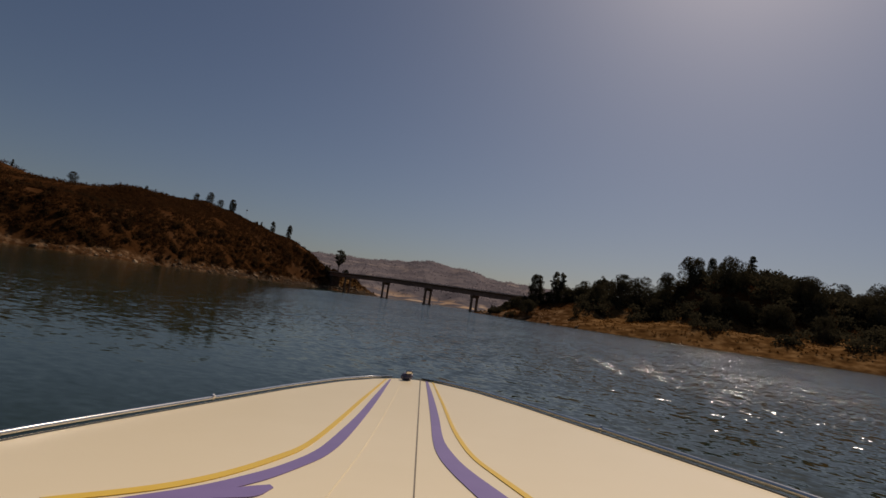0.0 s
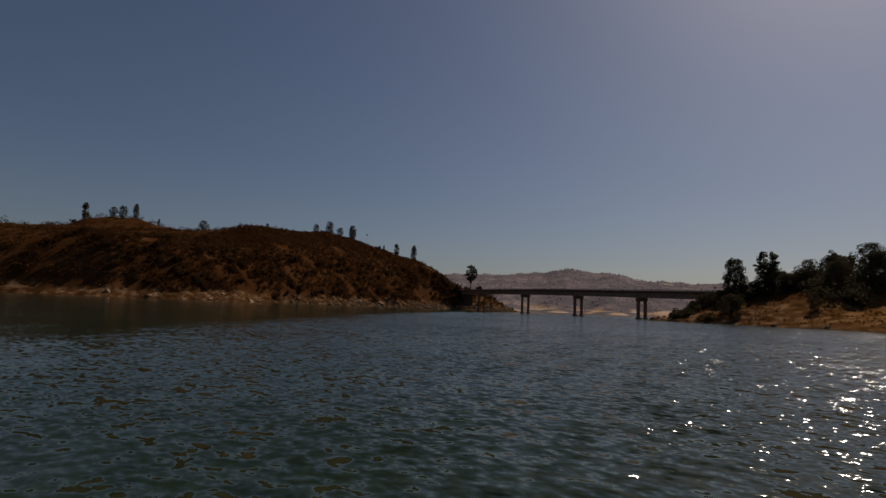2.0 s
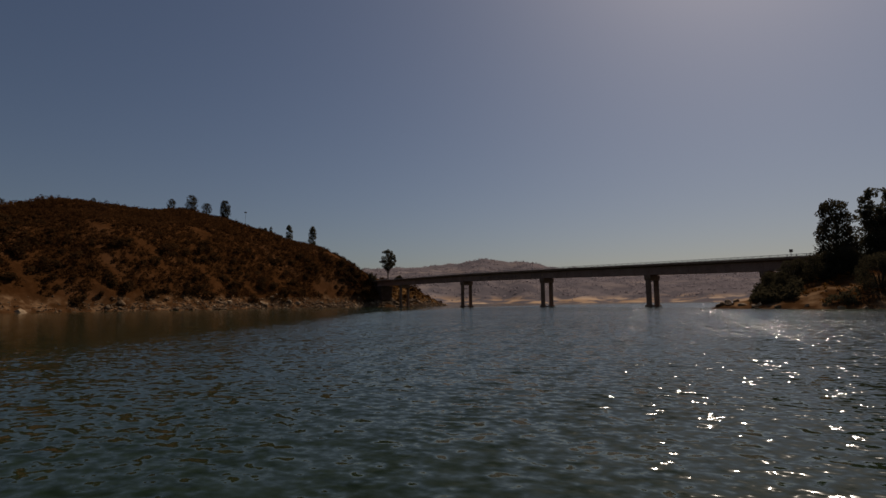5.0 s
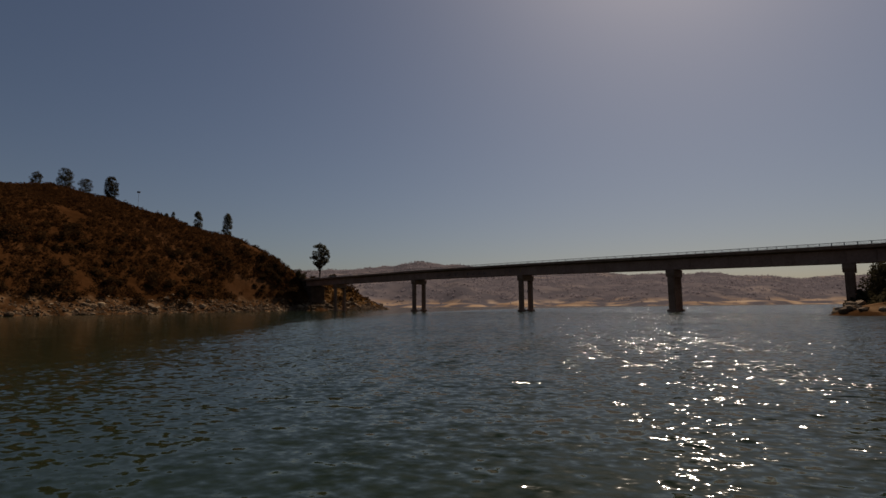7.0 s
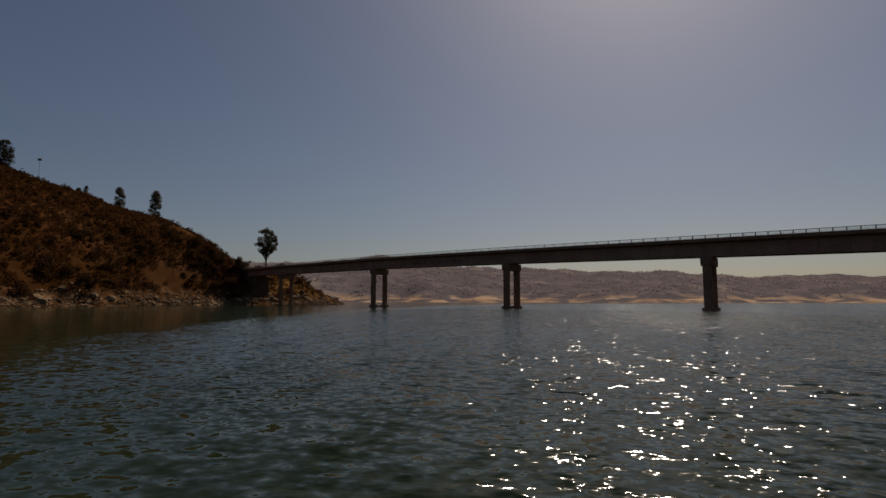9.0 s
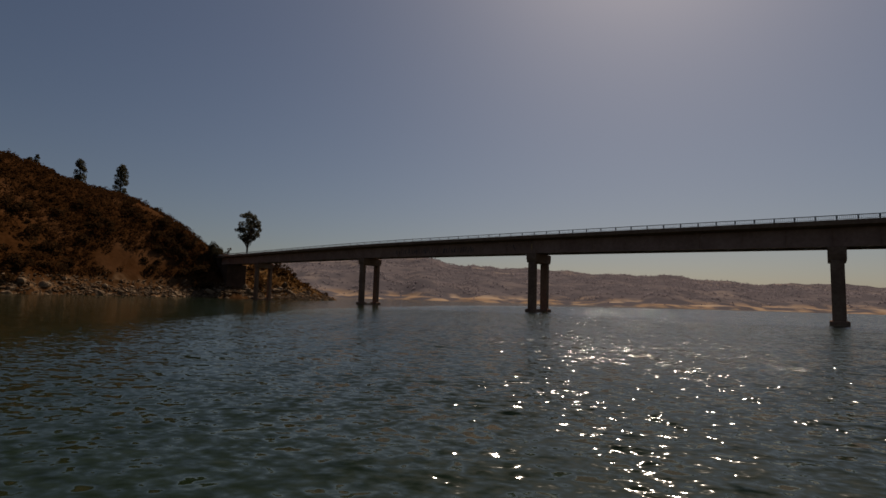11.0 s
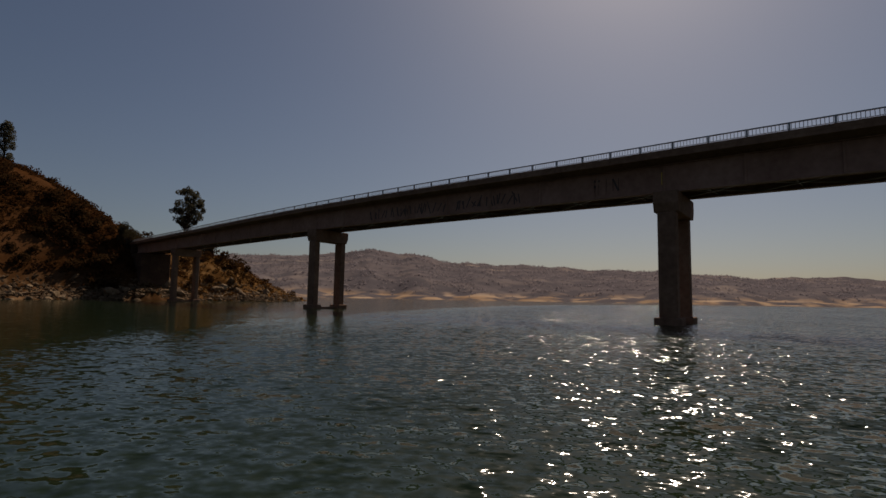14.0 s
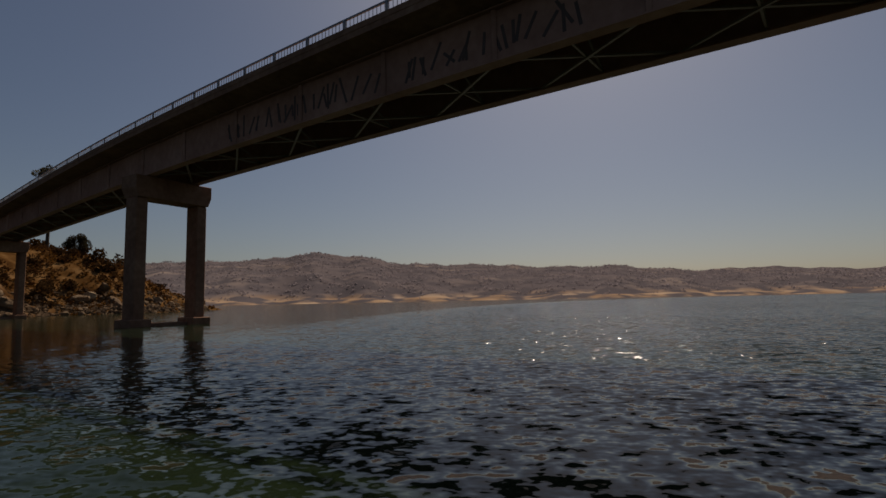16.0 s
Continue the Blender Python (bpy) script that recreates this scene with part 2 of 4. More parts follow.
WATER = water_material()
GROUND = ground_material()
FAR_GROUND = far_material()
CONCRETE = material("weathered_concrete", [(0.150, 0.078, 0.049), (0.247, 0.140, 0.091), (0.364, 0.224, 0.151)], scale=0.45, rough=0.85, bump=0.3, bump_scale=8, specular=0.08)
STEEL = material("weathered_girder_steel", [(0.221, 0.117, 0.083), (0.351, 0.198, 0.146), (0.468, 0.293, 0.224)], scale=0.35, rough=0.65, bump=0.15, bump_scale=5, specular=0.08)
PALE_STEEL = material("pale_bracing_steel", [(0.18, 0.14, 0.115), (0.28, 0.23, 0.195)], scale=0.8, rough=0.55, bump=0.1)
RAIL_STEEL = material("galvanised_rail_steel", [(0.20, 0.20, 0.20), (0.34, 0.34, 0.34)], scale=2, rough=0.45, metal=0.6, bump=0)
PAINT = material("faded_dark_spray_paint", [(0.085, 0.060, 0.052), (0.13, 0.094, 0.082)], scale=3, rough=0.8, bump=0)
BARK = material("grey_brown_bark", [(0.045, 0.034, 0.026), (0.10, 0.08, 0.06)], scale=3, rough=0.95, bump=0.6, specular=0.08)
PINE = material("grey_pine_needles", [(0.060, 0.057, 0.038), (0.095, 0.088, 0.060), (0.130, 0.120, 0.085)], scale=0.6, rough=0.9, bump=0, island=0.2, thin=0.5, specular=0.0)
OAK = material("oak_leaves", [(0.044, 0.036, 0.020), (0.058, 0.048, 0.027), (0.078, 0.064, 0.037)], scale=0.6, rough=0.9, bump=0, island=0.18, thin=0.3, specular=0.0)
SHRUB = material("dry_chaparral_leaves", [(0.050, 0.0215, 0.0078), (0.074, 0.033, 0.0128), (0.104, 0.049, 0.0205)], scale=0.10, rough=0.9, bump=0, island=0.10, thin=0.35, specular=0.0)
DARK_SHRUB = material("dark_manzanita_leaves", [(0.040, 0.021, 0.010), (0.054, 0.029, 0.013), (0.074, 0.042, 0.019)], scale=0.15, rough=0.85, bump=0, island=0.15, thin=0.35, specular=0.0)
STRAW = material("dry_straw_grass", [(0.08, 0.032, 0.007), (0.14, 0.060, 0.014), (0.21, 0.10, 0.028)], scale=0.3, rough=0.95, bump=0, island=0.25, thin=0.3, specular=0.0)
# crowns pale, lilac and very translucent, their colour standing in for distance haze
FAR_OAK = material("haze_toned_oak_crowns", [(0.245, 0.212, 0.224), (0.295, 0.252, 0.262)], scale=0.05, rough=0.9, bump=0, island=0.15, thin=0.62, specular=0.0)
ROCK = material("pale_shore_rock", [(0.094, 0.058, 0.032), (0.188, 0.124, 0.074), (0.356, 0.254, 0.154)], scale=0.8, rough=0.9, bump=0.7, bump_scale=3, random_ob=0.35, specular=0.08)
GELCOAT = material("cream_gelcoat", [(0.79, 0.65, 0.42), (0.83, 0.69, 0.46)], scale=0.7, rough=0.28, bump=0.02, object_space=True, specular=0.5)
PURPLE = material("purple_gelcoat_stripe", [(0.20, 0.14, 0.30), (0.26, 0.18, 0.36)], scale=2, rough=0.3, bump=0, object_space=True)
YELLOW = material("yellow_gelcoat_stripe", [(0.72, 0.45, 0.05), (0.80, 0.52, 0.08)], scale=2, rough=0.3, bump=0, object_space=True)
CHROME = material("polished_rail_metal", [(0.62, 0.58, 0.52), (0.75, 0.71, 0.65)], scale=2, rough=0.16, metal=1.0, bump=0, object_space=True)
RUBBER = material("black_rubber", [(0.012, 0.012, 0.012), (0.03, 0.03, 0.03)], scale=5, rough=0.6, bump=0, object_space=True)

# reddish concrete, its colour darkened to hold the shade under the bridge end
SHADE_TONED = material("reddish_shade_toned_concrete", [(0.050, 0.028, 0.018), (0.085, 0.050, 0.034), (0.14, 0.088, 0.060)], scale=0.5, rough=0.9, bump=0.4, bump_scale=6, specular=0.05)
SEAM = material("brown_seam_filler", [(0.16, 0.125, 0.085), (0.22, 0.175, 0.12)], scale=4, rough=0.6, bump=0, object_space=True)
LIGHT_BODY = material("grey_violet_plastic", [(0.085, 0.075, 0.11), (0.13, 0.115, 0.16)], scale=6, rough=0.35, bump=0, object_space=True)


# ---- mesh helpers ----
def mesh_object(name, verts, faces, mat, smooth=False):
    me = bpy.data.meshes.new(name)
    me.from_pydata([tuple(v) for v in verts], [], [tuple(f) for f in faces])
    me.materials.append(mat)
    if smooth:
        me.polygons.foreach_set("use_smooth", [True] * len(me.polygons))
    me.update()
    return new(name, me)


def part(name, bm, mat, parent=None, label="", smooth=False):
    """One mesh object from a bmesh, under its thing or part."""
    me = bpy.data.meshes.new(name)
    bm.to_mesh(me)
    bm.free()
    me.materials.append(mat)
    if smooth:
        me.polygons.foreach_set("use_smooth", [True] * len(me.polygons))
    ob = new(name, me)
    ob.parent = parent
    return tagged(ob, label)


def box(bm, size, m, bevel=0.0):
    """A bevelled block of that size at the pose m."""
    made = bmesh.ops.create_cube(bm, size=1.0, matrix=m @ Matrix.Diagonal((*size, 1)))
    if bevel:
        edges = {e for v in made["verts"] for e in v.link_edges}
        bmesh.ops.bevel(bm, geom=list(edges), offset=bevel, segments=1, affect="EDGES", profile=0.5)


def beam(bm, a, b, width, height, bevel=0.0):
    """A bar from a to b."""
    a, b = Vector(a), Vector(b)
    way = b - a
    turn = way.to_track_quat("Y", "Z").to_matrix().to_4x4()
    box(bm, (width, way.length, height), Matrix.Translation((a + b) / 2) @ turn, bevel)


def tube(points, radii, sides=6):
    """Vertices and faces of a tapered tube along points."""
    verts, faces = [], []
    for k, p in enumerate(points):
        p = Vector(p)
        way = Vector(points[min(k + 1, len(points) - 1)]) - Vector(points[max(k - 1, 0)])
        q = way.to_track_quat("Z", "Y")
        for s in range(sides):
            a = 2 * math.pi * s / sides
            verts.append(p + q @ Vector((math.cos(a), math.sin(a), 0)) * radii[k])
        if k:
            o = (k - 1) * sides
            for s in range(sides):
                t = (s + 1) % sides
                faces.append((o + s, o + t, o + sides + t, o + sides + s))
    faces.append(tuple(range(sides))[::-1])
    faces.append(tuple(range((len(points) - 1) * sides, len(points) * sides)))
    return verts, faces


# ---- the land's form ----
LEFT_SHORE = [(-50, 162), (-44, 140), (-48, 112), (-56, 93), (-66, 78), (-74, 55), (-80, 25), (-82, 0), (-84, -20), (-92, -45),
              (-100, -85), (-118, -110), (-150, -135), (-200, -165), (-300, -200), (-600, -230), (-900, 0), (-900, 500), (-300, 420), (-120, 260), (-70, 190)]
LEFT_TOPS = [(-106, 108, 29.5), (-116, 105, 31.5), (-105, 34, 34), (-140, 64, 41), (-182, 5, 32.5), (-156, 14, 37.5), (-165, 42, 41), (-118, 86, 33.5), (-132, 66, 38), (-333, 94, 54), (-250, -20, 33), (-245, -46, 29), (-70, 115, 10.5), (-78, 111, 11.5),
             (-62, 108, 8), (-75, 130, 12), (-60, 150, 4), (-87, 99, 26), (-81, 101, 22), (-96, 96, 28.5), (-90, 60, 20), (-150, -60, 24), (-300, -120, 20), (-240, 60, 40), (-226, 50, 38), (-160, 150, 28),
             (-100, 180, 10), (-420, 0, 40), (-360, 40, 42), (-200, -110, 18), (-120, 0, 31), (-128, -40, 24), (-600, 100, 50)]
RIGHT_SHORE = [(51, -66), (58, -79), (72, -90), (95, -106), (130, -128), (175, -155), (240, -190), (330, -230), (600, -250), (900, 0), (500, 250), (260, 180), (160, 60),
               (110, 5), (85, -15), (68, -32), (56, -50)]
RIGHT_TOPS = [(165, -40, 33), (150, -60, 28), (200, -30, 26), (130, -30, 18), (110, -45, 12), (97, -52, 13), (85, -46, 12), (75, -46, 10), (66, -56, 7.5), (60, -62, 5), (78, -72, 5), (110, -85, 5), (150, -112, 6),
              (200, -140, 8), (250, -80, 16), (300, -100, 14), (110, 0, 10), (160, 60, 12), (260, 60, 16), (500, 0, 30)]


def inside_distance(x, y, shore):
    """Metres to a closed shore line, positive on land."""
    best = np.full(x.shape, 1e9)
    within = np.zeros(x.shape, bool)
    for (ax, ay), (bx, by) in zip(shore, shore[1:] + shore[:1]):
        dx, dy = bx - ax, by - ay
        t = np.clip(((x - ax) * dx + (y - ay) * dy) / (dx * dx + dy * dy), 0, 1)
        best = np.minimum(best, np.hypot(x - ax - t * dx, y - ay - t * dy))
        if dy:
            within ^= ((ay > y) != (by > y)) & (x < (y - ay) / dy * dx + ax)
    return np.where(within, best, -best)


def tops(x, y, points):
    """A smooth surface through the hill tops."""
    total, weight = np.zeros(x.shape), np.zeros(x.shape)
    for px, py, pz in points:
        w = 1 / ((x - px) ** 2 + (y - py) ** 2 + 60) ** 1.6
        total, weight = total + w * pz, weight + w
    return total / weight


def ripple(x, y, size, seed):
    """Value noise made of a few turned waves, about -1 to 1."""
    rng = np.random.RandomState(seed)
    out = np.zeros(np.shape(x))
    for _ in range(7):
        a, f, p = rng.uniform(0, 6.283), rng.uniform(0.6, 1.7) / size, rng.uniform(0, 6.283)
        out = out + np.sin((x * math.cos(a) + y * math.sin(a)) * f * 6.283 + p + 1.5 * np.sin((x * math.sin(a) - y * math.cos(a)) * f * 4.1 + p))
    return out / 3.2


# both shores are drawn on sheets of their own; each lies in the world by this turn, shear and lift
LEFT_SHEET = (0.9968, -0.0080, -5.39, 0.2104, 0.8259, 11.21, 1.058)
RIGHT_SHEET = (0.9199, 0.0139, 3.19, 0.0977, 0.7940, -3.51, 0.955)
FAR_SHEET = (0.8003, 0.0066, 1.72, 0.0427, 0.5916, -13.88, 0.809)


def laid(x, y, sheet):
    """The world's place of a sheet's place."""
    a, b, c, d, e, f, _ = sheet
    return a * x + b * y + c, d * x + e * y + f


def on_sheet(x, y, sheet):
    """The sheet's place of a world's place."""
    a, b, c, d, e, f, _ = sheet
    u, v, det = x - c, y - f, a * e - b * d
    return (e * u - b * v) / det, (a * v - d * u) / det


def site(x, y):
    """The world's place of a place on the sheet of its shore: the steep hill west of the channel, the wooded point east of it."""
    x, y = np.asarray(x, float), np.asarray(y, float)
    wx, wy = laid(x, y, LEFT_SHEET)
    ex, ey = laid(x, y, RIGHT_SHEET)
    return np.where(x < 0, wx, ex), np.where(x < 0, wy, ey)


def land(world_x, world_y):
    """Height of the ground over the lake's surface."""
    world_x, world_y = np.asarray(world_x, float), np.asarray(world_y, float)
    out = np.full(world_x.shape, -5.0)
    for shore, points, steep, sheet in ((LEFT_SHORE, LEFT_TOPS, 0.95, LEFT_SHEET), (RIGHT_SHORE, RIGHT_TOPS, 0.55, RIGHT_SHEET)):
        x, y = on_sheet(world_x, world_y, sheet)
        wob = 3.0 * ripple(x, y, 40, 3) + 1.2 * ripple(x, y, 11, 4)
        d = inside_distance(x, y, shore)
        u = d + wob * np.exp(-np.clip(d, 0, 200) / 9)
        rise = np.where(u < 6, 0.42 * u, 2.5 + steep * (u - 6))
        top = tops(x, y, points) + 0.7 * ripple(x, y, 45, 5) + 0.15 * ripple(x, y, 9, 6)
        soft = 4.0
        h = -soft * np.log(np.exp(-np.clip(rise, -40, 80) / soft) + np.exp(-np.clip(top, -10, 80) / soft))
        h = np.where(u < 4, np.minimum(h, 0.42 * u), h)
        h = h + np.clip(u / 12, 0, 1) * 0.16 * ripple(x, y, 5.5, 7)
        out = np.maximum(out, np.maximum(h * sheet[6], -5))
    return out


def land_at(x, y):
    """Ground height at one place."""
    return float(land(np.array([x]), np.array([y]))[0])


def grid_mesh(name, xs, ys, height, mat):
    gx, gy = np.meshgrid(xs, ys)
    z = height(gx, gy)
    w, h = len(xs), len(ys)
    verts = np.stack([gx, gy, z], -1).reshape(-1, 3)
    i = (np.arange(h - 1)[:, None] * w + np.arange(w - 1)[None]).ravel()
    me = bpy.data.meshes.new(name)
    me.from_pydata(verts.tolist(), [], np.stack([i, i + 1, i + 1 + w, i + w], 1).tolist())
    me.materials.append(mat)
    me.polygons.foreach_set("use_smooth", [True] * len(me.polygons))
    return new(name, me)


def stretch(a, b, fine_a, fine_b, fine, coarse):
    """Grid lines from a to b, close together between fine_a and fine_b."""
    return np.unique(np.round(np.concatenate([np.arange(a, fine_a, coarse), np.arange(fine_a, fine_b, fine), np.arange(fine_b, b + coarse, coarse)]), 3))


ground = tagged(grid_mesh("ground", stretch(-960, 960, -220, 200, 1.7, 16), stretch(-420, 560, -150, 160, 1.5, 16), land, GROUND),
                "dry brown hillsides with bare tan banks above the lake", "hillside", kind="structure")
w = 4500
water = tagged(mesh_object("water", [(-w, -w, 0), (w, -w, 0), (w, w, 0), (-w, w, 0)], [(0, 1, 2, 3)], WATER),
               "dark teal lake water ruffled by small waves", "water", kind="structure")


# ---- far shore and hills ----
def far_height(a, d):
    """Height of the far range by bearing (radians right of +y) and distance."""
    deg = np.degrees(a)
    crest = 72 + 49 * np.exp(-((deg + 10.5) / 7.8) ** 2) + 13 * np.exp(-((deg - 5) / 5) ** 2) - 0.5 * np.clip(deg - 5, 0, 60) + 16 * np.exp(-((deg + 20) / 6) ** 2)
    crest = crest + 5 * np.sin(deg * 0.55 + 1) + 2.5 * np.sin(deg * 1.6) + 1.0 * np.sin(deg * 4.1 + 2)
    shore = 1330 + 40 * np.sin(deg * 0.35) + 25 * np.sin(deg * 1.3 + 1) + 14 * np.clip(deg - 10, 0, 40)
    u = d - shore
    low = np.clip(u / 60, -1, 1) * 5 + np.clip(u, 0, 400) * 0.045
    x, y = d * np.sin(a), d * np.cos(a)
    folds = 0.5 + 0.5 * ripple(x, y, 320, 11)
    hill = crest * np.clip((u - 120) / 900, 0, 1) ** 0.9 * (0.86 + 0.14 * folds * np.clip((1000 - u) / 700, 0, 1) + 0.20 * np.clip((u - 300) / 700, 0, 1))
    hill = hill - 0.35 * np.clip(u - 1150, 0, 900)
    return low + hill + np.clip(u / 200, 0, 1) * np.clip((1050 - u) / 500, 0.15, 1) * (1.1 * ripple(x, y, 170, 12) + 0.3 * ripple(x, y, 45, 13)) - 2


def far_range():
    az = np.radians(np.arange(-75, 75.01, 0.16))
    ds = np.unique(np.concatenate([np.arange(1240, 1700, 16), np.arange(1700, 2900, 34)]))
    ga, gd = np.meshgrid(az, ds)
    z = far_height(ga, gd)
    verts = np.stack([*laid(gd * np.sin(ga), gd * np.cos(ga), FAR_SHEET), z * FAR_SHEET[6]], -1).reshape(-1, 3)
    w, h = len(az), len(ds)
    i = (np.arange(h - 1)[:, None] * w + np.arange(w - 1)[None]).ravel()
    me = bpy.data.meshes.new("far_hills")
    me.from_pydata(verts.tolist(), [], np.stack([i, i + 1, i + 1 + w, i + w], 1).tolist())
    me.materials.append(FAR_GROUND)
    me.polygons.foreach_set("use_smooth", [True] * len(me.polygons))
    return tagged(new("far_hills", me), "rolling hills toned pale for haze, with straw-coloured shore across the lake", "hills", kind="structure")


far_range()


def far_woods():
    """Scattered oak crowns over the far range, as one growth."""
    rng = np.random.RandomState(31)
    n = 40000
    a, d = np.radians(rng.uniform(-62, 62, n)), 1345 + 1150 * rng.uniform(0, 1, n) ** 1.2
    x, y = d * np.sin(a), d * np.cos(a)
    z = far_height(a, d)
    keep = (z > 3) & (rng.uniform(0, 1, n) < np.clip((z - 6) / 20, 0.04, 1) * np.clip(1.6 * (0.30 + ripple(x, y, 120, 14) + 0.5 * ripple(x, y, 45, 15)), 0.02, 1) * np.where(d > 1950, 1.0, 0.65))
    c = np.stack([*laid(x, y, FAR_SHEET), z * FAR_SHEET[6]], 1)[keep]
    size = rng.uniform(1.5, 3.0, len(c))
    k = 9
    p = np.repeat(c, k, 0)
    r = np.repeat(size, k)[:, None]
    p = p + rng.normal(size=p.shape) * r * np.array([0.42, 0.42, 0.30]) + np.array([0, 0, 0.55]) * r
    u, v = rng.normal(size=p.shape), rng.normal(size=p.shape)
    u /= np.linalg.norm(u, axis=1, keepdims=True)
    v -= u * (u * v).sum(1, keepdims=True)
    v /= np.linalg.norm(v, axis=1, keepdims=True) + 1e-6
    s = r * rng.uniform(0.3, 0.55, r.shape)
    verts = np.stack([p - u * s, p - v * s * 0.8, p + u * s, p + v * s * 0.8], 1).reshape(-1, 3)
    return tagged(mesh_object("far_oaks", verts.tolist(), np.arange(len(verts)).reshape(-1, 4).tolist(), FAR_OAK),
                  "oaks toned pale for haze, scattered over the far dry hills", "trees", kind="stuff")


far_woods()


# ---- the bridge ----
STATIONS = [(-84.6, 87.7, 9.62), (-54.4, 63.6, 9.48), (-17.7, 33.0, 8.99), (13.7, 9.4, 8.37), (41.6, -11.7, 7.62), (62.4, -27.3, 7.10), (86.4, -45.3, 6.65)]


END, BAYS = 5.5, 44          # where the bridge meets the wooded point, in spans, and its bracing bays


def bridge_point(s, across=0.0, up=0.0):
    """A point on the bridge: s in spans from the first abutment, metres across (to the far side) and above the girder's foot."""
    k = min(int(max(s, 0)), len(STATIONS) - 2)
    t = s - k
    p = [Vector(STATIONS[min(max(k + j, 0), len(STATIONS) - 1)]) for j in (-1, 0, 1, 2)]
    if k == 0:
        p[0] = 2 * p[1] - p[2]
    if k == len(STATIONS) - 2:
        p[3] = 2 * p[2] - p[1]
    pos = 0.5 * (2 * p[1] + (p[2] - p[0]) * t + (2 * p[0] - 5 * p[1] + 4 * p[2] - p[3]) * t * t + (3 * p[1] - p[0] - 3 * p[2] + p[3]) * t ** 3)
    way = 0.5 * ((p[2] - p[0]) + 2 * (2 * p[0] - 5 * p[1] + 4 * p[2] - p[3]) * t + 3 * (3 * p[1] - p[0] - 3 * p[2] + p[3]) * t * t)
    way.z = 0
    way.normalize()
    return pos + Vector((-way.y, way.x, 0)) * across * 0.82 + Vector((0, 0, up))


def sweep(name, section, mat, parent, label="", steps=66, a=0.0, b=END):
    """A closed section (across, up) drawn along the bridge."""
    verts, faces = [], []
    n = len(section)
    for k in range(steps + 1):
        s = a + (b - a) * k / steps
        verts += [bridge_point(s, x, z) for x, z in section]
    for k in range(steps):
        for j in range(n):
            q = (j + 1) % n
            faces.append((k * n + j, k * n + q, (k + 1) * n + q, (k + 1) * n + j))
    faces += [tuple(range(n))[::-1], tuple(range(steps * n, steps * n + n))]
    ob = mesh_object(name, verts, faces, mat)
    bm = bmesh.new()
    bm.from_mesh(ob.data)
    bmesh.ops.recalc_face_normals(bm, faces=bm.faces)
    bm.to_mesh(ob.data)
    bm.free()
    ob.parent = parent
    return tagged(ob, label)


def rectangle(x0, x1, z0, z1):
    return [(x0, z0), (x1, z0), (x1, z1), (x0, z1)]


